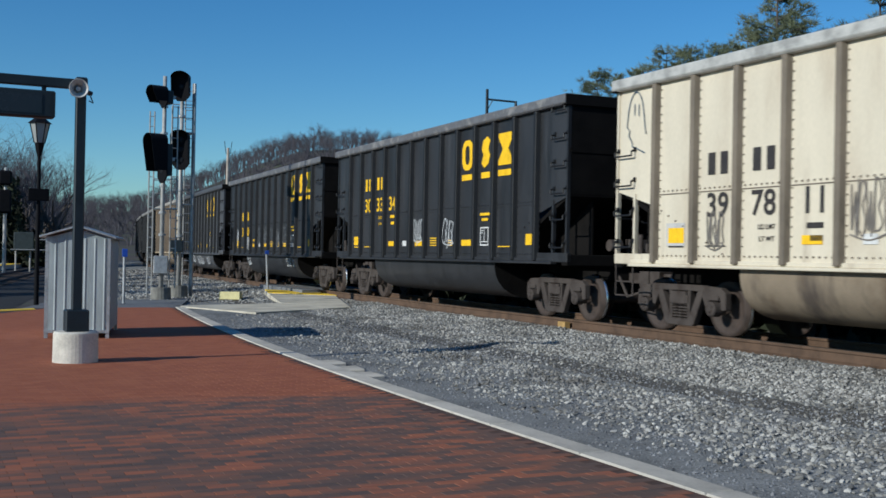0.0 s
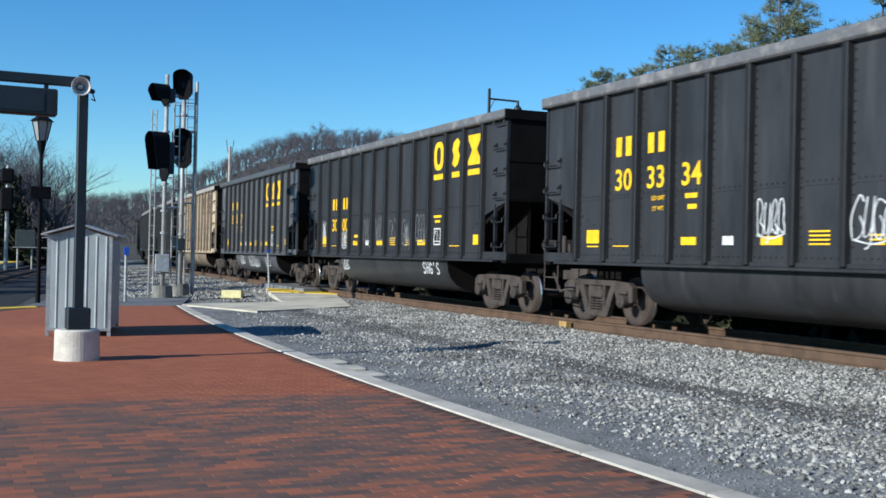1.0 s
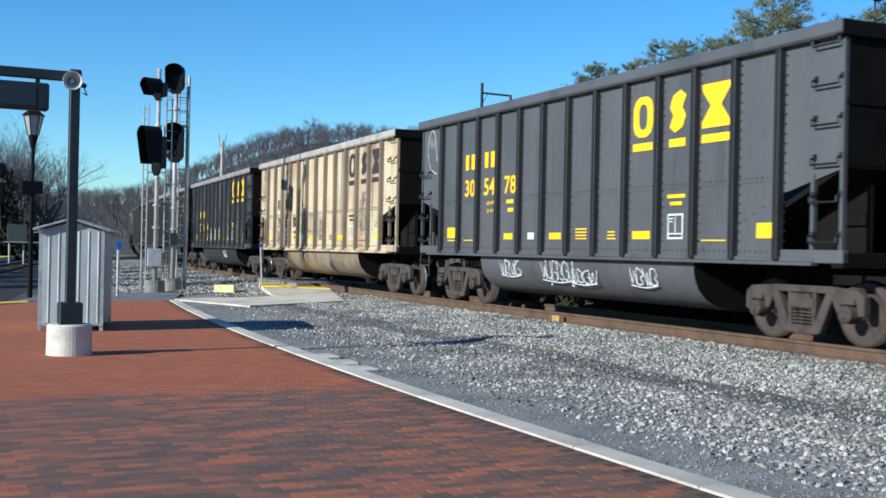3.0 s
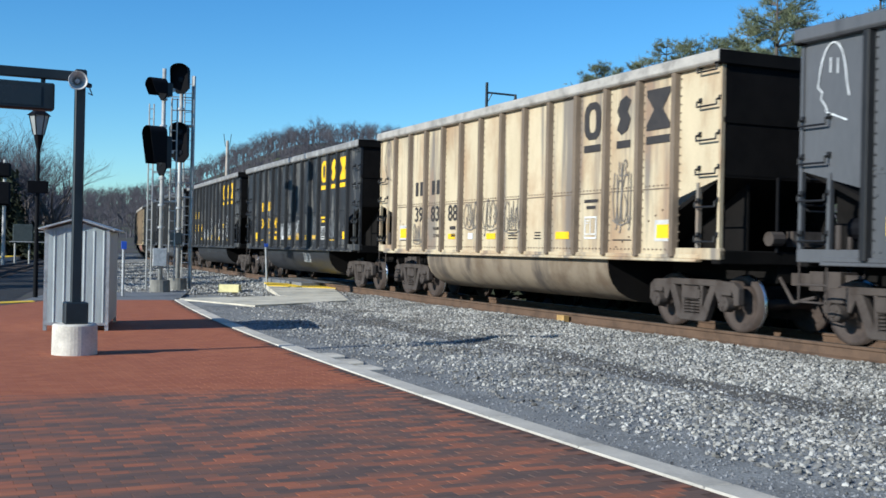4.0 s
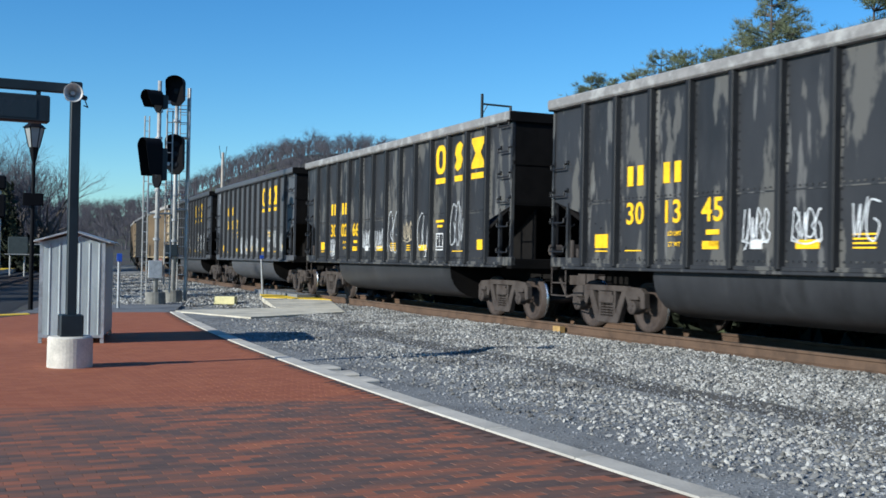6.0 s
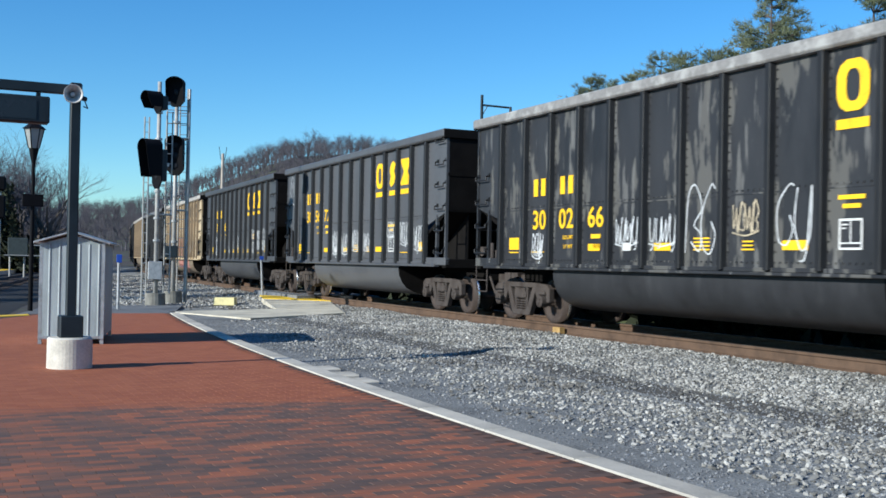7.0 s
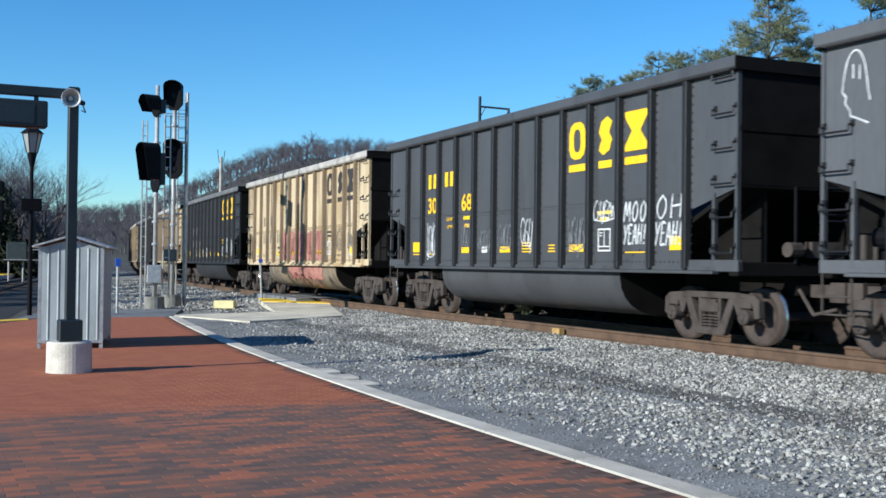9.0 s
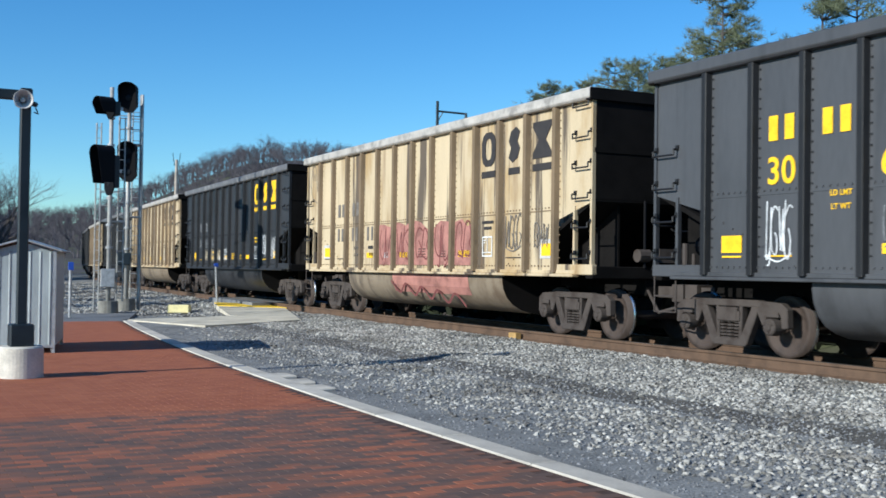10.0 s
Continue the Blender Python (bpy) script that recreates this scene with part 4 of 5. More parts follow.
def build_trees():
    rng = random.Random(11)
    spots = []
    for i in range(1700):
        w = 3 + 27 * rng.random()
        r = 340 + 110 * rng.random() if i % 3 == 0 else 235 + 165 * rng.random()
        x, y = direction(w, r)
        spots.append((x, y, hill(x, y) - 0.3, 5.5 + 4.0 * rng.random() ** 1.5, rng.uniform(0, 6.28)))
    forest("ridge_woods", spots, "leafless grey-brown woods covering the ridge")
    kinds = [bare_tree_meshes(k, 11, 5) for k in range(4)]
    for w, r, h in [(0.5 + 6.4 * rng.random(), 125 + 50 * rng.random(), 13 + 5 * rng.random()) for _ in range(26)]:
        x, y = direction(w, r)
        plant(kinds[rng.randrange(4)], "bare_tree", pose(x, y, hill(x, y), 0, 0, rng.uniform(0, 360)) @ Matrix.Scale(h / 11 * (1 if w < 5 else 0.7), 4), "leafless tree beyond the branch track", "bare trees by the branch track")
    for i, (w, r, h) in enumerate(((3.4, 118, 24), (4.0, 122, 22), (4.6, 116, 20), (5.3, 112, 19), (5.9, 110, 20), (6.4, 113, 17), (2.6, 112, 24), (3.0, 125, 23), (4.9, 126, 20), (5.6, 124, 19))):
        x, y = direction(w, r)
        plant(kinds[i % 4], "bare_tree", pose(x, y, hill(x, y), 0, 0, 71 * i) @ Matrix.Scale(h / 11 * 0.72, 4), "leafless tree beyond the branch track", "bare trees by the branch track")
    pines = [pine_meshes(k, 15) for k in range(4)]
    # Row of pines added beyond the view to cast shade over the branch track.
    for i, (x, y, h) in enumerate(((-8, 40, 10), (-10, 46, 11), (-8, 52, 10), (-9, 58, 11), (-7, 65, 11), (-8, 72, 11), (-6, 79, 10))):
        plant(pines[i % 4], "pine_tree", pose(x, y, -0.16, 0, 0, 40 * i) @ Matrix.Scale(h / 15, 4), "dark green pine added out of view to shade the branch", "pines along the branch track")
    for i, (w, r, h) in enumerate(((42.4, 56, 15.3), (41.0, 58, 13.4), (43.7, 58, 13.2), (39.6, 60, 12.9), (38.2, 60, 12.6), (37.0, 62, 13.2), (35.8, 63, 12.4), (34.6, 64, 12.0), (33.5, 66, 12.4), (47.2, 55, 15.2), (48.8, 57, 16), (40.3, 68, 14.2))):
        x, y = direction(w, r)
        plant(pines[i % 4], "pine_tree", pose(x, y, hill(x, y), 0, 0, 57 * i) @ Matrix.Scale((h - 2.2) / 15, 4), "tall green pine tree behind the railway", "pines behind the railway")
    v, f = [], []
    for _ in range(5200):
        w, r = -3 + 8.6 * rng.random(), 104 + 14 * rng.random()
        x, y = direction(w, r)
        top = 7.5 * (1 - smooth01(3.2, 5.6, w)) + 1.0 + 1.5 * math.sin(w * 5) + noise.noise((w * 2, 0, 0)) * 2
        c = Vector((x, y, rng.uniform(0, max(0.6, top))))
        for _ in range(7):
            a = Vector((rng.gauss(0, .3), rng.gauss(0, .3), rng.gauss(0, .3)))
            n = len(v)
            d = Vector((rng.gauss(0, .22), rng.gauss(0, .22), rng.gauss(0, .22)))
            v += [tuple(c + a), tuple(c + a + d), tuple(c + a + d.yzx)]
            f.append((n, n + 1, n + 2))
    # Dark brush added behind the track to stand in for shade below the cars.
    for _ in range(4200):
        s = -12 + 110 * rng.random()
        lat = 3.4 + 2.2 * rng.random()
        p = track(s, lat)
        c = Vector((p.x, p.y, rng.uniform(-0.1, 1.9)))
        for _ in range(6):
            a = Vector((rng.gauss(0, .25), rng.gauss(0, .25), rng.gauss(0, .25)))
            n = len(v)
            d = Vector((rng.gauss(0, .25), rng.gauss(0, .25), rng.gauss(0, .25)))
            v += [tuple(c + a), tuple(c + a + d), tuple(c + a + d.yzx)]
            f.append((n, n + 1, n + 2))
    me = bpy.data.meshes.new("undergrowth")
    me.from_pydata(v, [], f)
    me.materials.append(shrub_leaf)
    tagged(new("undergrowth", me), "dark tangled evergreen undergrowth below bare trees; added light-blocking brush trackside", "bushes", kind="stuff")

# ---- the coal train ----
SPEED = 13.286
FIRST = 49.02
GAP = 1.68
# two builds of gondola: half length, outermost post, truck centre, half tub, lettering and emblem heights
LONG = dict(half=7.485, post=6.3, truck=6.2, tub=4.2, hi=2.71, low=2.05, emblem=3.46)
SHORT = dict(half=7.125, post=5.88, truck=5.88, tub=3.85, hi=3.19, low=2.59, emblem=3.36)
SKIN = -1.50
WHEEL_R = 0.457
CARS, WHEELSETS = [], []
# Coal soot of the car ends, blackened further to carry their shade.
soot_shade = material("soot_end", (0.0075, 0.0065, 0.006), 0.92, var=0.4, scale=2, bump=0.2, spec=0.12)
SHARED = {}


def shared(key, make):
    if key not in SHARED:
        SHARED[key] = make()
    return SHARED[key]


def post_colour(kind):
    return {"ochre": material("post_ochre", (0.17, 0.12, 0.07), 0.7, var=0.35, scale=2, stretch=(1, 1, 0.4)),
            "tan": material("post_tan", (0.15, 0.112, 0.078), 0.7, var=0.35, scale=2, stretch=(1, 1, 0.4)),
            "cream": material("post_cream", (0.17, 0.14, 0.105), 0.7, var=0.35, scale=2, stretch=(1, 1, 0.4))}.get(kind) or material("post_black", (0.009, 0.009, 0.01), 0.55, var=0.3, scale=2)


def wheelset_mesh():
    b = Build()
    for sgn in (-1, 1):
        x = sgn * 0.72
        prof = [(0.08, -0.09), (0.13, -0.09), (0.16, -0.03), (0.34, 0.0), (0.38, -0.05), (0.455, -0.06), (0.457, 0.05), (0.485, 0.06), (0.485, 0.085), (0.37, 0.085), (0.33, 0.03), (0.15, 0.02), (0.12, 0.06), (0.08, 0.06)]
        b.lathe([(r, -sgn * h) for r, h in prof], (x, 0, 0), axis="x", sides=32)
    n = len(b.f)
    b.tube((-1.05, 0, 0), (1.05, 0, 0), 0.085, sides=12)
    me = b.mesh("wheelset", wheel_steel, True)
    me.materials.append(tread_steel)
    for p in me.polygons:
        r = [math.hypot(me.vertices[i].co.y, me.vertices[i].co.z) for i in p.vertices]
        if min(r) > 0.4565:
            p.material_index = 1
    return me


def side_frame_mesh():
    """Cast truck side: top bar, two slanting arms to a short bottom bar, columns beside the springs, and pedestal wings."""
    b = Build()
    x0, x1 = -1.07, -0.94
    b.prism([(-0.68, 0.69), (0.68, 0.69), (0.64, 0.79), (-0.64, 0.79)], "x", x0, x1)
    b.prism([(-0.36, 0.13), (0.36, 0.13), (0.3, 0.235), (-0.3, 0.235)], "x", x0, x1)
    for sg in (-1, 1):
        b.prism([(sg * p, q) for p, q in ((0.66, 0.72), (0.5, 0.72), (0.24, 0.24), (0.28, 0.14), (0.38, 0.15))], "x", x0 + 0.004, x1)
        b.prism([(sg * p, q) for p, q in ((0.2, 0.2), (0.27, 0.2), (0.29, 0.72), (0.22, 0.72))], "x", x0 + 0.008, x1)
        b.prism([(sg * p, q) for p, q in ((0.56, 0.785), (1.08, 0.76), (1.2, 0.68), (1.21, 0.42), (1.09, 0.41), (1.06, 0.6), (0.8, 0.62), (0.77, 0.46), (0.7, 0.44), (0.6, 0.62))], "x", x0 + 0.006, x1)
        b.box(x0 - 0.02, x1, sg * 0.93 - 0.12, sg * 0.93 + 0.12, 0.56, 0.64)
    return soften(b.mesh("side_frame", truck_steel), 0.012)


def bearing_mesh():
    b = Build().lathe([(0, -0.17), (0.05, -0.17), (0.06, -0.155), (0.105, -0.15), (0.125, -0.13), (0.13, 0.02), (0.1, 0.03), (0.1, 0.12)], (-1.0, 0, 0.457), axis="x", sides=18)
    for k in range(3):
        a = 2.1 * k + 0.5
        b.tube((-1.165, 0.075 * math.cos(a), 0.457 + 0.075 * math.sin(a)), (-1.14, 0.075 * math.cos(a), 0.457 + 0.075 * math.sin(a)), 0.018, sides=6)
    return b.mesh("bearing_cap", truck_steel)


def spring_mesh():
    b = Build()
    for y in (-0.15, 0.0, 0.15):
        for i in range(6):
            z = 0.225 + i * 0.05
            b.lathe([(0.045, z), (0.068, z + 0.012), (0.068, z + 0.03), (0.045, z + 0.042)], (-1.0, y, 0), sides=10)
    b.box(-1.08, -0.92, -0.25, 0.25, 0.52, 0.66)
    return b.mesh("spring", truck_steel)


def add_truck(car, y):
    bol = shared("bolster", lambda: soften(Build().box(-1.1, 1.1, -0.2, 0.2, 0.5, 0.72).box(-0.25, 0.25, -0.25, 0.25, 0.7, 0.95).box(-0.12, 0.12, -0.9, 0.9, 0.35, 0.45).mesh("truck", truck_steel), 0.02))
    tr = part("truck", bol, None, car, "rusty brown cast steel truck", at=pose(0, y, RAIL - CAR_BASE))
    sf, sp, ws = shared("frame", side_frame_mesh), shared("spring", spring_mesh), shared("wheelset", wheelset_mesh)
    for a in (0, 180):
        part("side_frame", sf, None, tr, at=pose(0, 0, 0, 0, 0, a) @ Matrix.Diagonal((1, 1, 1.06, 1)))
        for wy in (-0.92, 0.92):
            part("bearing_cap", shared("bearing", bearing_mesh), None, tr, at=pose(0, wy, 0, 0, 0, a))
        part("spring", sp, None, tr, at=pose(0, 0, 0, 0, 0, a))
    for wy in (-0.92, 0.92):
        ob = part("wheelset", ws, None, tr, at=pose(0, wy, WHEEL_R))
        WHEELSETS.append((ob, wy))


def posts(build):
    return [build["post"] * (1 - i / 6) for i in range(13)]


def bay(build, i):
    """Centre of the i-th bay between posts, counted from the far end."""
    return build["post"] * (1 - (i - 0.5) / 6) if 0 < i < 13 else (build["half"] + build["post"]) / 2 * (1 if i == 0 else -1)


def flat(pts_list):
    """Thin paint film on the camera side of a car; points (along, up)."""
    b = Build()
    for pts in pts_list:
        b.prism([(-u, z) for u, z in pts], "x", SKIN - 0.013, SKIN - 0.009)
    return b


def rect(u0, u1, z0, z1):
    return [(u0, z0), (u1, z0), (u1, z1), (u0, z1)]


TURN = Matrix(((0, 0, -1, 0), (-1, 0, 0, 0), (0, 1, 0, 0), (0, 0, 0, 1)))


def lettering(text, size, mat):
    def make():
        cu = bpy.data.curves.new("lettering", "FONT")
        cu.body, cu.size, cu.align_x, cu.extrude, cu.space_character = text, size, "CENTER", 0.002, 1.05
        cu.offset = 0.016 * size
        ob = bpy.data.objects.new("lettering", cu)
        scene.collection.objects.link(ob)
        me = bpy.data.meshes.new_from_object(ob.evaluated_get(bpy.context.evaluated_depsgraph_get()))
        bpy.data.objects.remove(ob)
        me.materials.clear()
        me.materials.append(mat)
        return me
    return shared(("text", text, size, mat.name), make)


def rounded(pts, steps=5):
    """Catmull-Rom curve through the points."""
    out = []
    p = [pts[0], *pts, pts[-1]]
    for i in range(1, len(p) - 2):
        for k in range(steps):
            t = k / steps
            out.append(tuple(0.5 * (2 * p[i][c] + (p[i + 1][c] - p[i - 1][c]) * t + (2 * p[i - 1][c] - 5 * p[i][c] + 4 * p[i + 1][c] - p[i + 2][c]) * t * t
                                    + (3 * p[i][c] - p[i - 1][c] - 3 * p[i + 1][c] + p[i + 2][c]) * t ** 3) for c in (0, 1)))
    return out + [pts[-1]]


def strokes_mesh(lines, mat, width):
    """Sprayed lines as thin overlapping strips on the skin of a car."""
    b = Build()
    for k, pts in enumerate(lines):
        for i in range(len(pts) - 1):
            (x0, y0), (x1, y1) = pts[i], pts[i + 1]
            d = math.hypot(x1 - x0, y1 - y0) + 1e-6
            ex, ey = (x1 - x0) / d * width * 0.2, (y1 - y0) / d * width * 0.2
            nx, ny = -(y1 - y0) / d * width / 2, (x1 - x0) / d * width / 2
            n = len(b.v)
            off = SKIN - 0.015 - 0.0004 * (i % 5) - 0.0002 * k
            x0, y0, x1, y1 = x0 - ex, y0 - ey, x1 + ex, y1 + ey
            b.v += [(off, -(x0 + nx), y0 + ny), (off, -(x0 - nx), y0 - ny), (off, -(x1 - nx), y1 - ny), (off, -(x1 + nx), y1 + ny)]
            b.f.append((n, n + 1, n + 2, n + 3))
    return b.mesh("sprayed_tag", mat)


# strokes of a hand-sprayed alphabet, in a unit cell
GLYPHS = {
    "S": [[(.9, .85), (.55, 1), (.15, .8), (.3, .58), (.7, .42), (.85, .2), (.5, 0), (.1, .12)]],
    "H": [[(.15, 1), (.12, .5), (.15, 0)], [(.85, 1), (.88, .5), (.85, 0)], [(.1, .5), (.9, .55)]],
    "G": [[(.9, .8), (.55, 1), (.15, .6), (.25, .12), (.7, .05), (.85, .4), (.5, .42)]],
    "O": [[(.5, 1), (.15, .65), (.2, .2), (.5, 0), (.82, .3), (.8, .75), (.5, 1)]],
    "Y": [[(.05, 1), (.5, .5), (.95, 1)], [(.5, .5), (.3, 0)]],
    "E": [[(.85, .95), (.2, 1), (.15, .5), (.2, .02), (.9, .05)], [(.15, .5), (.7, .55)]],
    "A": [[(.05, 0), (.45, 1), (.9, 0)], [(.2, .38), (.8, .4)]],
    "M": [[(.05, 0), (.2, 1), (.5, .3), (.8, 1), (.95, 0)]],
    "!": [[(.5, 1), (.45, .3)], [(.44, .1), (.46, .02)]],
    "'": [[(.5, 1), (.42, .75)]],
}


def sprayed_words(rows, w, h, mat, width):
    lines = []
    for r, text in enumerate(rows):
        cell, tall = w / len(text), h / len(rows)
        for k, ch in enumerate(text):
            for pts in GLYPHS[ch]:
                lines.append(rounded([(-w / 2 + cell * (k + 0.08 + 0.84 * p) + 0.1 * tall * (q - .5), h / 2 - tall * (r + 1) + tall * (0.06 + 0.84 * q) + 0.03 * tall * math.sin(3 * k)) for p, q in pts]))
    return strokes_mesh(lines, mat, width)


def scribble(seed, w, h, mat, count=4, width=0.024):
    """A row of joined sprayed loops and hooks, no letters."""
    rng = random.Random(seed)
    lines = []
    if not count:
        # a bell-shaped outline with two short strokes inside
        dome = [(-0.5, -0.05), (-0.42, 0.2), (-0.3, 0.38), (-0.12, 0.48), (0.06, 0.47), (0.22, 0.36), (0.32, 0.18), (0.4, -0.08), (0.46, -0.2)]
        foot = ((-0.5, -0.05), (-0.36, -0.12), (-0.4, -0.2), (-0.24, -0.3), (-0.2, -0.38), (0.02, -0.42), (0.4, -0.5))
        lines = [rounded([(p * w, q * h) for p, q in dome]), [(p * w, q * h) for p, q in foot], [(-.12 * w, .3 * h), (-.12 * w, .12 * h)], [(.1 * w, .28 * h), (.1 * w, .1 * h)]]
    for k in range(count):
        x, c = -w / 2 + w * (k + 0.5) / count, w / count
        lean = rng.uniform(0.0, 0.25)
        form = rng.randrange(4)
        if form == 0:
            pts = [(-.4, -.5), (-.3, .4), (0, .5), (.35, .2), (.1, -.05), (.4, -.3), (.2, -.5), (-.25, -.4)]
        elif form == 1:
            pts = [(-.45, .45), (-.15, -.45), (.1, .3), (.3, -.5), (.5, .5)]
        elif form == 2:
            pts = [(.4, .4), (0, .5), (-.4, .1), (-.3, -.4), (.15, -.5), (.4, -.2), (.05, 0)]
        else:
            pts = [(-.3, .5), (-.35, -.1), (-.1, -.5), (.25, -.3), (.35, .5), (.3, -.6), (.0, -.75)]
        pts = [((p + rng.uniform(-.12, .12)) * c * 1.15 + x + lean * q * c, (q + rng.uniform(-.08, .08)) * h * 0.9) for p, q in pts]
        lines.append(rounded(pts, 4))
    if count > 3:
        lines.append(rounded([(-w / 2, -h * .46), (0, -h * .56), (w / 2, -h * .42)]))
    return strokes_mesh(lines, mat, width)


def grab_mesh():
    b = Build()
    for y in (0.02, 0.52):
        b.tube((SKIN, y, 0.05), (SKIN - 0.09, y, 0.03), 0.018, sides=5).tube((SKIN - 0.09, y, 0.03), (SKIN - 0.09, y, -0.05), 0.016, sides=5)
        b.box(SKIN - 0.03, SKIN, y - 0.03, y + 0.03, 0.02, 0.1)
    b.tube((SKIN - 0.09, 0.02, -0.05), (SKIN - 0.09, 0.52, -0.05), 0.016, sides=5)
    return b.mesh("grab_iron", post_colour("black"))


def emblem(shape, u, zb, wide):
    """Plain painted blocks that stand for the owner's emblem."""
    zt, w = zb + 0.7, wide / 2
    zm = (zt + zb) / 2
    if shape == "ring":
        outer = [(u - w, zb + .2), (u - w * .8, zb + .07), (u - w * .4, zb), (u + w * .4, zb), (u + w * .8, zb + .07), (u + w, zb + .2), (u + w, zt - .2), (u + w * .8, zt - .07), (u + w * .4, zt), (u - w * .4, zt), (u - w * .8, zt - .07), (u - w, zt - .2)]
        inner = [(u + (p - u) * .42, zm + (z - zm) * .62) for p, z in outer]
        return [[outer[j], outer[(j + 1) % 12], inner[(j + 1) % 12], inner[j]] for j in range(12)]
    if shape == "lozenge":
        return [[(u - w * .3, zb), (u + w * .6, zb + .08), (u + w, zm - .08), (u + w * .55, zm + .06), (u + w, zt - .1), (u + w * .3, zt), (u - w * .6, zt - .08), (u - w, zm + .08), (u - w * .55, zm - .06), (u - w, zb + .1)]]
    return [[(u - w, zt), (u - w, zt - .1), (u - w * .38, zm), (u - w, zb + .1), (u - w, zb), (u + w, zb), (u + w, zb + .1), (u + w * .38, zm), (u + w, zt - .1), (u + w, zt)]]


def hopper_car(spec):
    kind, build = spec["kind"], SHORT if spec.get("short") else LONG
    size = "short" if spec.get("short") else "long"
    half, end_post, pale = build["half"], build["post"], kind in ("tan", "ochre", "cream")
    car = thing("coal_car", Matrix(), spec["label"], "freight car", "cars of the coal train")
    body, post = car_body[kind], post_colour(kind)
    top, sill, floor = 4.555, 1.345, 1.225
    lip = 2.56 - 0.26 * (half - end_post)

    def put(name, make, label="", at=None, key=()):
        return part(name, shared((name, size, *key), make), None, car, label, at=at)

    def side():
        out = [(end_post, sill), (end_post, lip), (half, 2.56), (half, 4.4), (-half, 4.4), (-half, 2.56), (-end_post, lip), (-end_post, sill)]
        return Build().prism(out, "x", SKIN, SKIN + 0.02).mesh("side_panel", body)

    # lap seam, rivet rows, and the slanting rows over the end slopes
    def seam():
        b = Build()
        b.box(SKIN - 0.008, SKIN, -end_post + 0.06, end_post - 0.06, 2.44, 2.46)
        n = int(2 * end_post / 0.12)
        for i in range(n):
            y = end_post - 0.1 - 0.12 * i
            for z in (2.49, 1.405):
                b.box(SKIN - 0.016, SKIN, y - 0.014, y + 0.014, z, z + 0.028)
        for sg in (-1, 1):
            for i in range(9):
                y, z = sg * (end_post - 0.15 - 0.2 * i), lip - 0.09 - 0.09 * i
                b.box(SKIN - 0.016, SKIN, y - 0.014, y + 0.014, z, z + 0.028)
            for i in range(13):
                z = 2.62 + 0.14 * i
                b.box(SKIN - 0.016, SKIN, sg * (half - 0.04) - 0.013, sg * (half - 0.04) + 0.013, z, z + 0.026)
        return b.mesh("seam", post if pale else body)

    def rivets():
        b = Build()
        for y in posts(build):
            for i in range(20):
                for dy in (-0.125, 0.1):
                    if abs(y + dy) < half - 0.1:
                        b.box(SKIN - 0.014, SKIN, y + dy, y + dy + 0.024, 1.56 + 0.14 * i, 1.584 + 0.14 * i)
        return b.mesh("rivets", post)
    for a in (0, 180):
        at = pose(0, 0, 0, 0, 0, a)
        put("side_panel", side, at=at, key=(kind,))
        put("top_chord", lambda: soften(Build().prism([(SKIN + 0.06, 4.34), (-1.6, 4.34), (-1.64, 4.38), (-1.64, 4.53), (-1.61, top), (SKIN + 0.06, top)], "y", -half - 0.04, half + 0.04).mesh("top_chord", rim_metal[kind]), 0.01), "worn metal top rim", at, (kind,))
        put("side_sill", lambda: soften(Build().box(-1.6, SKIN + 0.05, -half + 0.5, half - 0.5, floor, floor + 0.05).box(-1.545, SKIN + 0.05, -half + 0.5, half - 0.5, floor + 0.05, sill).mesh("side_sill", body), 0.01), "", at, (kind,))
    tagged(put("seam", seam, key=(kind,)), kind="stuff")
    tagged(put("rivets", rivets, key=(kind,)), kind="stuff")
    for y in posts(build):
        for a in (0, 180):
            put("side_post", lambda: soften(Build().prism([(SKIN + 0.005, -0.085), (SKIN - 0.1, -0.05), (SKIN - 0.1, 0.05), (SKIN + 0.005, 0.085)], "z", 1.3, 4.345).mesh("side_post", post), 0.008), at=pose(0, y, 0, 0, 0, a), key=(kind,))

    # the two ends
    def end_grab():
        b = Build()
        for x in (-1.42, -0.62):
            for z in (4.2, 3.65, 3.1, 2.6, 2.08, 1.55):
                b.tube((x, half + 0.07, z), (x + 0.42, half + 0.07, z), 0.015, sides=5).tube((x, half, z + 0.04), (x, half + 0.07, z), 0.016, sides=5).tube((x + 0.42, half, z + 0.04), (x + 0.42, half + 0.07, z), 0.016, sides=5)
        return b.mesh("end_grab_irons", post_colour("black"))
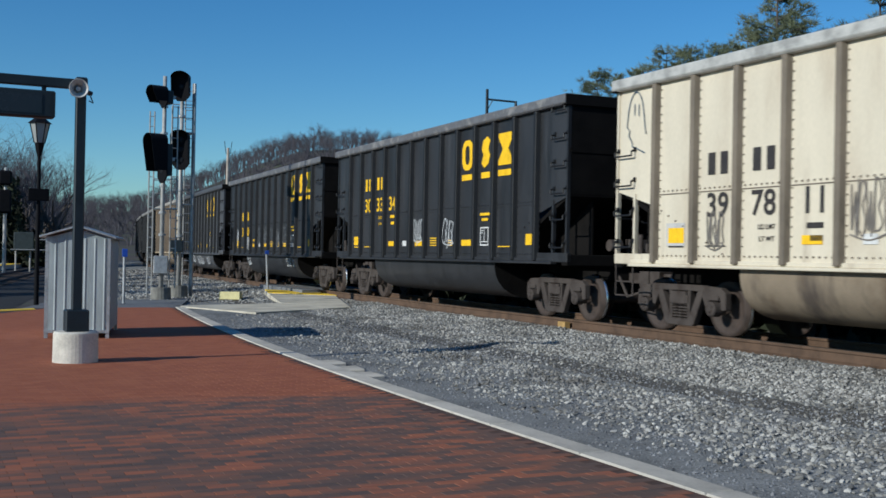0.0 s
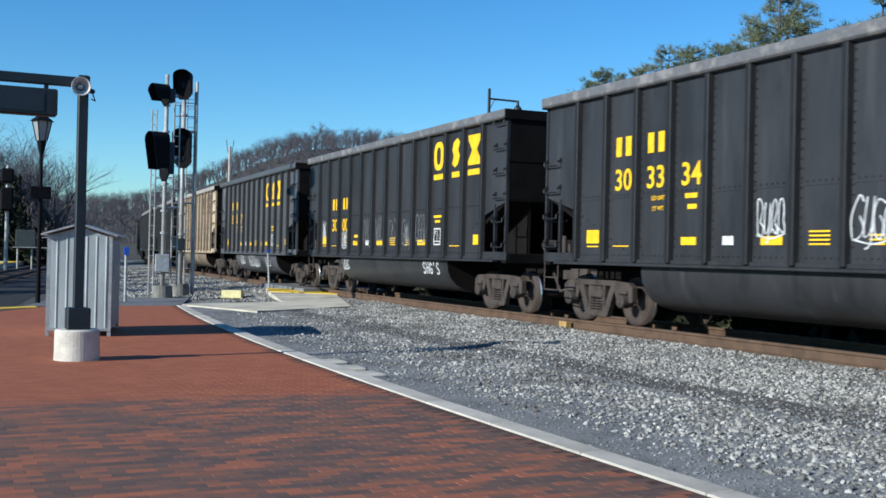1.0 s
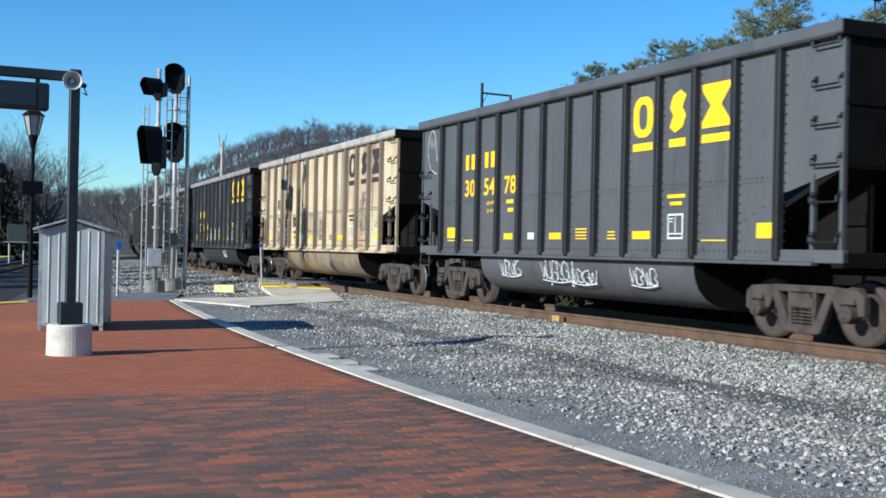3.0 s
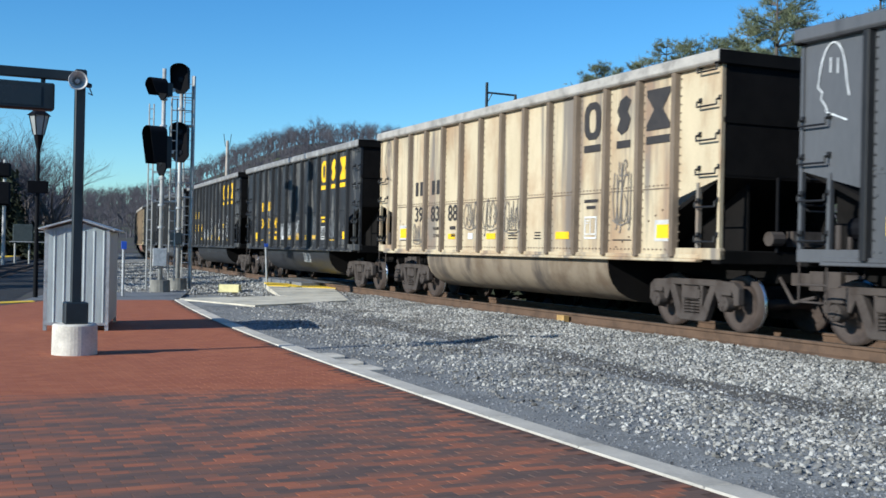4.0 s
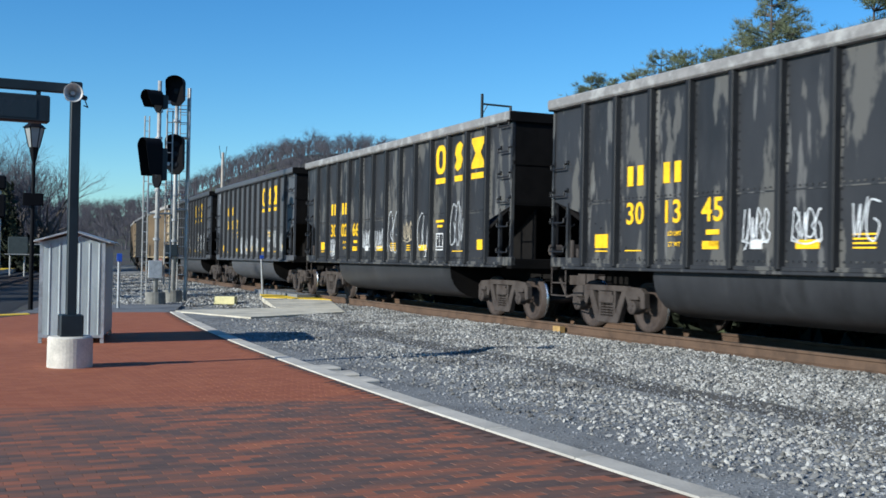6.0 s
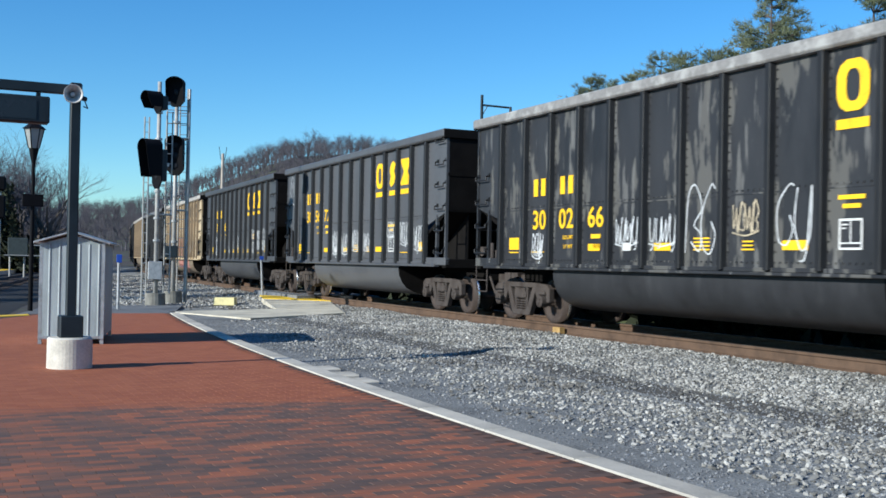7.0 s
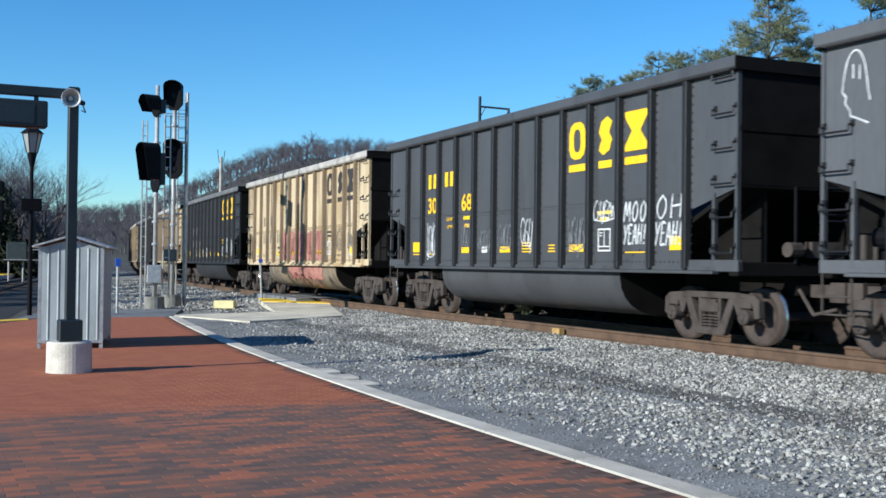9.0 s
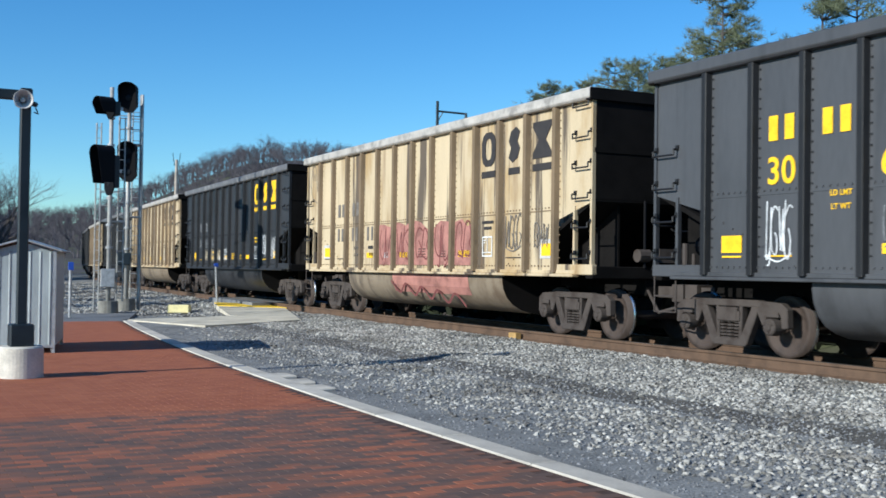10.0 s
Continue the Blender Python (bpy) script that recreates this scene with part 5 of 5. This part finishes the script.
    # End walls and slope sheets wear the soot colour with shade mixed in.
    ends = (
        ("end_chord", "", lambda: soften(Build().box(-1.62, 1.62, half - 0.1, half + 0.05, 4.33, top - 0.006).mesh("end_chord", soot_shade), 0.012)),
        ("end_panel", "sooty end wall with shade in its colour", lambda: Build().box(SKIN + 0.02, -SKIN - 0.02, half - 0.05, half - 0.004, 2.6, 4.4).box(SKIN + 0.02, -SKIN - 0.02, half - 0.02, half + 0.012, 3.42, 3.5).mesh("end_panel", soot_shade)),
        ("slope_sheet", "", lambda: Build().prism([(half - 0.01, 2.64), (build["tub"] + 0.3, 1.32), (build["tub"] + 0.3, 1.24), (half - 0.01, 2.56)], "x", SKIN + 0.03, -SKIN - 0.03).mesh("slope_sheet", soot_shade)),
        ("end_sill", "", lambda: soften(Build().box(-1.52, 1.52, half - 0.2, half + 0.02, 1.2, 1.42).box(-0.3, 0.3, half - 2.9, half - 0.05, 0.9, 1.25).mesh("end_sill", soot_shade), 0.015)),
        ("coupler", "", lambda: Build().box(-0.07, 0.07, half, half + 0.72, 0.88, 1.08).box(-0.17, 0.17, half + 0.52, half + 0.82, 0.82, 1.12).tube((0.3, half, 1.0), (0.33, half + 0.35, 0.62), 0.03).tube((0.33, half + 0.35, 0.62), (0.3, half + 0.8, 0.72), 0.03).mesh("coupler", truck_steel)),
        ("brake_cylinder", "", lambda: Build().tube((-0.9, half - 1.2, 1.75), (-0.9, half - 0.45, 1.75), 0.16, sides=12).mesh("brake_cylinder", black_paint)),
        ("brake_staff", "", lambda: Build().tube((0.4, half + 0.02, 1.4), (0.4, half + 0.02, 2.6), 0.025).mesh("brake_staff", black_paint)),
        ("air_valve", "", lambda: Build().box(-0.5, 0.1, half - 0.1, half + 0.06, 1.5, 1.75).tube((0.3, half, 1.62), (0.55, half, 1.62), 0.12, sides=10).mesh("air_valve", truck_steel)),
        ("end_grab_irons", "", end_grab),
        ("release_rod", "", lambda: Build().tube((-1.5, half - 0.75, 1.45), (-1.5, half - 0.75, 1.78), 0.045, sides=8).tube((-1.5, half - 0.95, 1.45), (-1.5, half - 0.95, 1.62), 0.03, sides=8).mesh("release_rod", truck_steel)),
    )
    for a in (0, 180):
        at = pose(0, 0, 0, 0, 0, a)
        for name, label, make in ends:
            put(name, make, label, at)
        # Dark plates added to black out the view through the shaded end recess.
        for x in (-0.9, 0.86):
            put("end_web", lambda: Build().prism([(half - 2.1, 1.36), (half - 0.1, 1.36), (half - 0.1, 2.5)], "x", 0, 0.04).mesh("end_web", soot_shade), at=at @ pose(x, 0, 0))
        for x in (-1.53, 1.42):
            put("end_beam", lambda: soften(Build().box(0, 0.11, end_post, half + 0.02, 1.265, 1.45).mesh("end_beam", body), 0.012), "", at @ pose(x, 0, 0), (kind,))
        for x in (-1.49, 1.49):
            for y, z1 in ((half - 0.03, 4.36), (half - 0.57, 2.5)):
                put("corner_post", lambda: Build().box(-0.035, 0.035, -0.03, 0.03, 1.44, z1).mesh("corner_post", body), at=pose(x, y if a == 0 else -y, 0), key=(kind, z1))
        put("step", lambda: Build().tube((-1.53, half - 0.05, 1.27), (-1.53, half - 0.05, 0.71), 0.016, sides=5).tube((-1.53, half - 0.57, 1.27), (-1.53, half - 0.57, 0.71), 0.016, sides=5).tube((-1.53, half - 0.05, 0.71), (-1.53, half - 0.57, 0.71), 0.016, sides=5).tube((-1.53, half - 0.05, 0.955), (-1.53, half - 0.57, 0.955), 0.016, sides=5).mesh("step", truck_steel), "", at)
    for z in (4.3, 3.75, 3.21, 2.67, 2.15, 1.6):
        put("grab_iron", grab_mesh, at=pose(0, -half + 0.03, z))
    for z in (3.22, 2.69, 2.17, 1.61):
        put("grab_iron", grab_mesh, at=pose(0, half - 0.57, z))

    # belly
    tub_mat = car_body["black"] if kind == "peeling" else body if not pale else material("tub_pale", (0.21, 0.165, 0.115), 0.65, var=0.3, scale=0.8, bump=0.1, stretch=(1.5, 1.5, 1), color2=(0.13, 0.092, 0.06), streak=(((1, 1.6, 0.3), 0.52, 0.66, (0.07, 0.055, 0.045), 0.9),))
    belly = [(-1.44, 1.26), (-1.45, 1.12), (-1.42, 0.95), (-1.34, 0.78), (-1.2, 0.63), (-1.0, 0.52), (-0.75, 0.45), (-0.4, 0.42)]

    def tub():
        out = belly + [(-x, z) for x, z in reversed(belly)]
        me = Build().prism(out, "y", -build["tub"], build["tub"]).mesh("tub", tub_mat, True)
        me.materials.append(soot_shade)
        # Flat tub ends get the same shade-darkened soot, whatever the car's paint.
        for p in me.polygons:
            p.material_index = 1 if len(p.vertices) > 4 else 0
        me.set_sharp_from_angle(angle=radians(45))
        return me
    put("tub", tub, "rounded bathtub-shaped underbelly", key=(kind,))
    put("floor_sheet", lambda: Build().box(SKIN + 0.03, -SKIN - 0.03, -build["tub"] - 0.4, build["tub"] + 0.4, 1.24, 1.28).mesh("floor_sheet", soot_shade))
    for sg in (-1, 1):
        add_truck(car, sg * build["truck"])

    # markings
    ink = car_stencil if pale else car_yellow
    last = 11 if spec.get("short") else 12
    zb = build["emblem"]
    for shape, i, wide in (("ring", last - 2, 0.58), ("lozenge", last - 1, 0.44), ("hourglass", last, 0.68)):
        u = -bay(build, i)
        part("logo_shape", flat(emblem(shape, u, zb, wide)), ink, car, "plain painted emblem block")
        part("underline", flat([rect(u - wide / 2, u + wide / 2, zb - 0.235, zb - 0.1)]), ink, car)
    zc, zn = build["hi"], build["low"]
    worn = tag_faint if spec.get("worn") and not pale else tag_dark if spec.get("worn") else ink
    for i in (2, 3):
        for j in (-0.5, 0.5):
            u = -bay(build, i) + 0.04 + j * 0.3
            part("owner_mark", flat([rect(u - .085, u + .085, zc, zc + .35)]), worn, car, "plain painted mark")
    for i, dg in zip((2, 3, 4), spec.get("digits", ("", "", ""))):
        y = bay(build, i)
        if dg:
            part("number", lettering(dg, 0.53, ink), None, car, "painted number", at=Matrix.Translation((SKIN - 0.011, y - 0.04, zn)) @ TURN)
        elif dg is not None:
            part("number_bar", flat([rect(-y - .2, -y - .08, zn, zn + .35), rect(-y + .08, -y + .2, zn, zn + .35)]), worn, car)
    for i, u0, u1, z0, z1 in ((1, -.16, .26, 1.63, 1.88), (4, -.2, .2, 1.6, 1.73), (6, -.22, .24, 1.6, 1.73), (9, -.26, .26, 1.6, 1.74), (12, .02, .44, 1.61, 1.84)):
        u = -bay(build, i)
        if pale and i in (1, 12):
            part("reflector_backing", flat([rect(u + u0 - .06, u + u1 + .02, z0 - .05, z1 + .08)]).mesh("reflector_backing", horn_grey), None, car, at=pose(0.004, 0, 0))
        part("yellow_reflector", flat([rect(u + u0, u + u1, z0, z1)]), car_yellow, car, "bright yellow reflector panel")
    u = -bay(build, 5)
    part("white_plate", flat([rect(u - .12, u + .14, 1.6, 1.74)]), car_white, car)
    u = -bay(build, 10)
    part("consolidated_panel", flat([rect(u - .22, u + .2, 1.6, 1.63), rect(u - .22, u + .2, 1.99, 2.02), rect(u - .22, u - .19, 1.63, 1.99), rect(u + .17, u + .2, 1.63, 1.99), rect(u - .19, u + .17, 1.68, 1.7), rect(u - .02, u, 1.7, 1.99), rect(u - .17, u - .06, 1.93, 1.95), rect(u - .17, u - .09, 1.88, 1.9)]), car_white, car, "white outlined stencil panel")
    part("stencil_line", lettering("LD LMT", 0.105, worn), None, car, at=Matrix.Translation((SKIN - 0.011, bay(build, 3) - .12, zn - .22)) @ TURN)
    part("stencil_line", lettering("LT WT", 0.105, worn), None, car, at=Matrix.Translation((SKIN - 0.011, bay(build, 3) - .12, zn - .4)) @ TURN)
    for i, du, w, z, tall in ((10, 0, .24, 2.28, .06), (10, 0, .16, 2.16, .06), (4, .05, .16, zn - .22, .08), (4, .08, .12, zn - .4, .08), (7, 0, .2, 1.6, .025), (7, 0, .2, 1.66, .025), (7, 0, .2, 1.72, .025), (7, 0, .2, 1.78, .025), (8, .05, .14, 1.6, .025), (8, .05, .12, 1.66, .025), (8, .05, .12, 1.72, .025), (1, 0.05, .2, 1.56, .025), (2, 0, .25, 1.57, .02), (11, 0, .3, 1.57, .02)):
        u = -bay(build, i) + du
        part("stencil_line", flat([rect(u - w, u + w, z, z + tall)]), ink, car)
    for j, (i, z, w, h, m, count) in enumerate(spec.get("tags", ())):
        at = pose(0, bay(build, i), z) if z > 1.4 else pose(-1.425, bay(build, i), z, 0, -14) @ Matrix.Translation((-SKIN, 0, 0))
        if isinstance(count, tuple):
            me = sprayed_words(count, w, h, m, 0.045 if z < 1.4 else 0.035)
        else:
            me = scribble(spec["k"] * 31 + j, w, h, m, count)
        part("sprayed_tag", me, None, car, "sprayed paint scrawl", at=at)
    if spec.get("mural"):
        rng = random.Random(5)
        for i in (5, 6, 7, 8, 9):
            u = -bay(build, i)
            q = [(u - .43, 1.42), (u + .43, 1.42), (u + .43, 2.38 + rng.uniform(-.2, .1)), (u + .15, 2.3 + rng.uniform(-.1, .12)), (u - .1, 2.42), (u - .43, 2.38 + rng.uniform(-.15, .1))]
            part("mural_panel", flat([q]), pink_paint, car, "faded pink sprayed mural")
            part("mural_outline", scribble(300 + i, .75, .8, maroon_paint, 2, 0.04), None, car, at=pose(0, bay(build, i), 1.95))
        b = Build()
        strip = [(x - 0.008, z) for x, z in belly[:4]]
        b.prism(strip + [(x + 0.006, z) for x, z in reversed(strip)], "y", bay(build, 9) - 0.1, bay(build, 5) - 0.3)
        part("belly_mural", b, pink_paint, car, "faded pink sprayed mural on the belly")
        wave = rounded([(bay(build, 5) - bay(build, 7) - .3 - .42 * k, .12 * (-1) ** k - .03 * k) for k in range(10)])
        part("belly_outline", strokes_mesh([[(-p, q) for p, q in wave]], maroon_paint, 0.06), None, car, at=pose(-1.445, bay(build, 7), 0.92, 0, -14) @ Matrix.Translation((-SKIN, 0, 0)))
    return car


BLACK, GREY = "black steel coal gondola with yellow markings", "dark grey coal gondola with yellow markings"
SPECS = [
    dict(k=-2, kind="cream", digits=("39", "78", "11"), tags=((0, 3.75, .6, 1.1, tag_blue, 0), (5, 2.1, .7, .8, tag_dark, 5), (2, 1.85, .4, .6, tag_dark, 4)), label="cream weathered coal gondola with dark markings"),
    dict(k=-1, short=True, kind="black", digits=("30", "33", "34"), tags=((6, 2.0, .6, .55, tag_white, 4), (8, 1.95, .75, .6, tag_white, 4)), label=BLACK + " and white scrawl"),
    dict(k=0, kind="black", digits=("30", "00", None), tags=((1, 2.1, .35, .55, tag_white, 3), (3, 1.78, .45, .5, tag_white, 4), (5, 2.0, .6, .7, tag_faint, 3), (6, 2.05, .6, .7, tag_faint, 3), (7, 2.0, .55, .65, tag_faint, 2), (8, 1.95, .6, .65, tag_faint, 4), (9, 2.05, .75, .7, tag_faint, 4), (9.5, 1.03, 1.1, .34, tag_white, ("SHG'S",)), (3, 1.02, .6, .28, tag_white, 4)), label=BLACK + " and a scrawled belly"),
    dict(k=1, short=True, kind="grey", digits=("30", "54", "78"), tags=((0, 3.75, .6, 1.1, tag_white, 0), (4, 1.0, .9, .36, tag_white, 4), (6, .98, 1.25, .42, tag_white, 6), (7, .9, .9, .3, tag_white, 4), (9, .95, .8, .34, tag_white, 4)), label="dark grey coal gondola with white scrawl along its belly"),
    dict(k=2, kind="tan", digits=("39", "83", "88"), tags=((0, 3.75, .6, 1.1, tag_dark, 0), (5, 2.15, .7, .6, tag_dark, 4), (6, 2.15, .8, .65, tag_dark, 4), (7, 2.1, .8, .7, tag_dark, 4), (11, 2.35, .6, .9, tag_dark, 4), (11, 2.85, .3, .3, tag_dark, 2), (2, 1.75, .6, .5, tag_dark, 4)), label="tan rust-streaked coal gondola with dark markings"),
    dict(k=3, kind="peeling", digits=("30", "13", "45"), tags=((5, 1.95, .6, .5, tag_white, 4), (6, 1.95, .6, .5, tag_white, 4), (7, 2.0, .5, .6, tag_white, 2), (9, 2.0, .6, .7, tag_faint, 4), (11, 2.0, .7, .6, tag_faint, 4), (8, 1.0, .8, .3, tag_white, 5)), label="black coal gondola with peeling grey patches and scrawl"),
    dict(k=4, kind="peeling", digits=("30", "02", "66"), tags=((2, 1.72, .42, .5, tag_white, 4), (5, 1.95, .7, .5, tag_white, 4), (6, 1.95, .75, .5, tag_white, 4), (7, 2.1, .75, 1.1, tag_white, 2), (8, 2.1, .6, .5, tag_cream, 4), (9, 2.1, .7, 1.0, tag_white, 2), (11, 2.2, .8, 1.1, tag_white, 3)), label="black coal gondola with a peeling pale rim and scrawl"),
    dict(k=5, short=True, kind="grey", digits=("30", "56", "72"), tags=((0, 3.75, .5, 1.0, tag_white, 0), (5, 1.9, .6, .7, tag_white, 4), (6, 1.85, .7, .6, tag_white, 4), (7, 1.95, .7, .6, tag_white, 4), (8, 1.9, .6, .5, tag_white, 4), (10, 2.2, .6, .4, tag_white, 4), (11, 2.1, .6, .6, tag_white, 4), (12, 1.95, .6, .6, tag_white, 4)), label="dark grey coal gondola with a row of white scrawls"),
    dict(k=6, short=True, kind="slate", digits=("30", None, "68"), tags=((2, 1.95, .5, .8, tag_white, 4), (4, 2.0, .4, .5, tag_faint, 3), (5, 1.9, .6, .4, tag_faint, 4), (6, 1.95, .6, .5, tag_faint, 4), (7, 2.0, .5, .6, tag_white, 3), (9, 1.95, .6, .6, tag_faint, 4), (10, 2.35, .7, .36, tag_white, 4), (11, 2.1, .72, .8, tag_white, ("MOO", "YEAH!")), (12, 2.12, .8, .9, tag_white, ("OH", "YEAH!"))), label=GREY + " and tall white scrawls"),
    dict(k=7, worn=True, kind="ochre", digits=("", "", ""), mural=True, tags=((11, 2.1, .6, .7, tag_dark, 4), (12, 2.0, .5, .5, tag_dark, 3), (0, 3.75, .6, 1.1, tag_dark, 0)), label="tan coal gondola with a faded pink sprayed mural"),
    dict(k=8, worn=True, kind="black", digits=("", "", ""), tags=((3, 1.8, .6, .4, tag_cream, 4), (4, 1.8, .6, .4, tag_cream, 4), (5, 1.8, .6, .4, tag_cream, 4), (6, 1.8, .6, .4, tag_white, 4), (11, 2.1, .5, .6, tag_white, 4), (12, 2.0, .5, .6, tag_white, 4)), label=BLACK + " and pale scrawl"),
    dict(k=9, worn=True, kind="ochre", digits=("", "", ""), label="tan dusty coal gondola with dark markings"),
    dict(k=10, worn=True, kind="black", digits=("", "", ""), label=BLACK),
    dict(k=11, worn=True, kind="ochre", digits=("", "", ""), label="tan dusty coal gondola with dark markings"),
    dict(k=12, worn=True, kind="black", digits=("", "", ""), label=BLACK),
    dict(k=13, worn=True, kind="black", digits=("", "", ""), label=BLACK),
    dict(k=14, worn=True, kind="slate", digits=("", "", ""), label=GREY),
    dict(k=15, worn=True, kind="black", digits=("", "", ""), label=BLACK),
    dict(k=16, worn=True, kind="black", digits=("", "", ""), label=BLACK),
]


def couple_train():
    """Builds the cars and notes where the middle of each stands at the start."""
    lengths = {p["k"]: 2 * (SHORT if p.get("short") else LONG)["half"] for p in SPECS}
    far = FIRST - lengths[0] - lengths[-1] - 2 * GAP
    for spec in SPECS:
        ln = lengths[spec["k"]]
        if spec["k"] > -2:
            far += GAP + ln
        CARS.append((hopper_car(spec), far - ln / 2))


def motions():
    for car, s0 in CARS:
        walk(car, [(0.5 * i, track_pose(s0 - SPEED * 0.5 * i)) for i in range(21)])
    step = math.degrees(SPEED / WHEEL_R / FPS)
    rows = {}
    for ob, wy in WHEELSETS:
        if wy not in rows:
            rows[wy] = [(i / FPS, pose(0, wy, WHEEL_R, step * i % 360.0)) for i in range(10 * FPS + 1)]
        walk(ob, rows[wy])


build_ground()
build_bed()
build_ballast()
build_track()
build_branch()
build_loudspeaker_pole()
build_shed()
build_signals()
build_small_things()
build_trees()
couple_train()
build_platform()
motions()
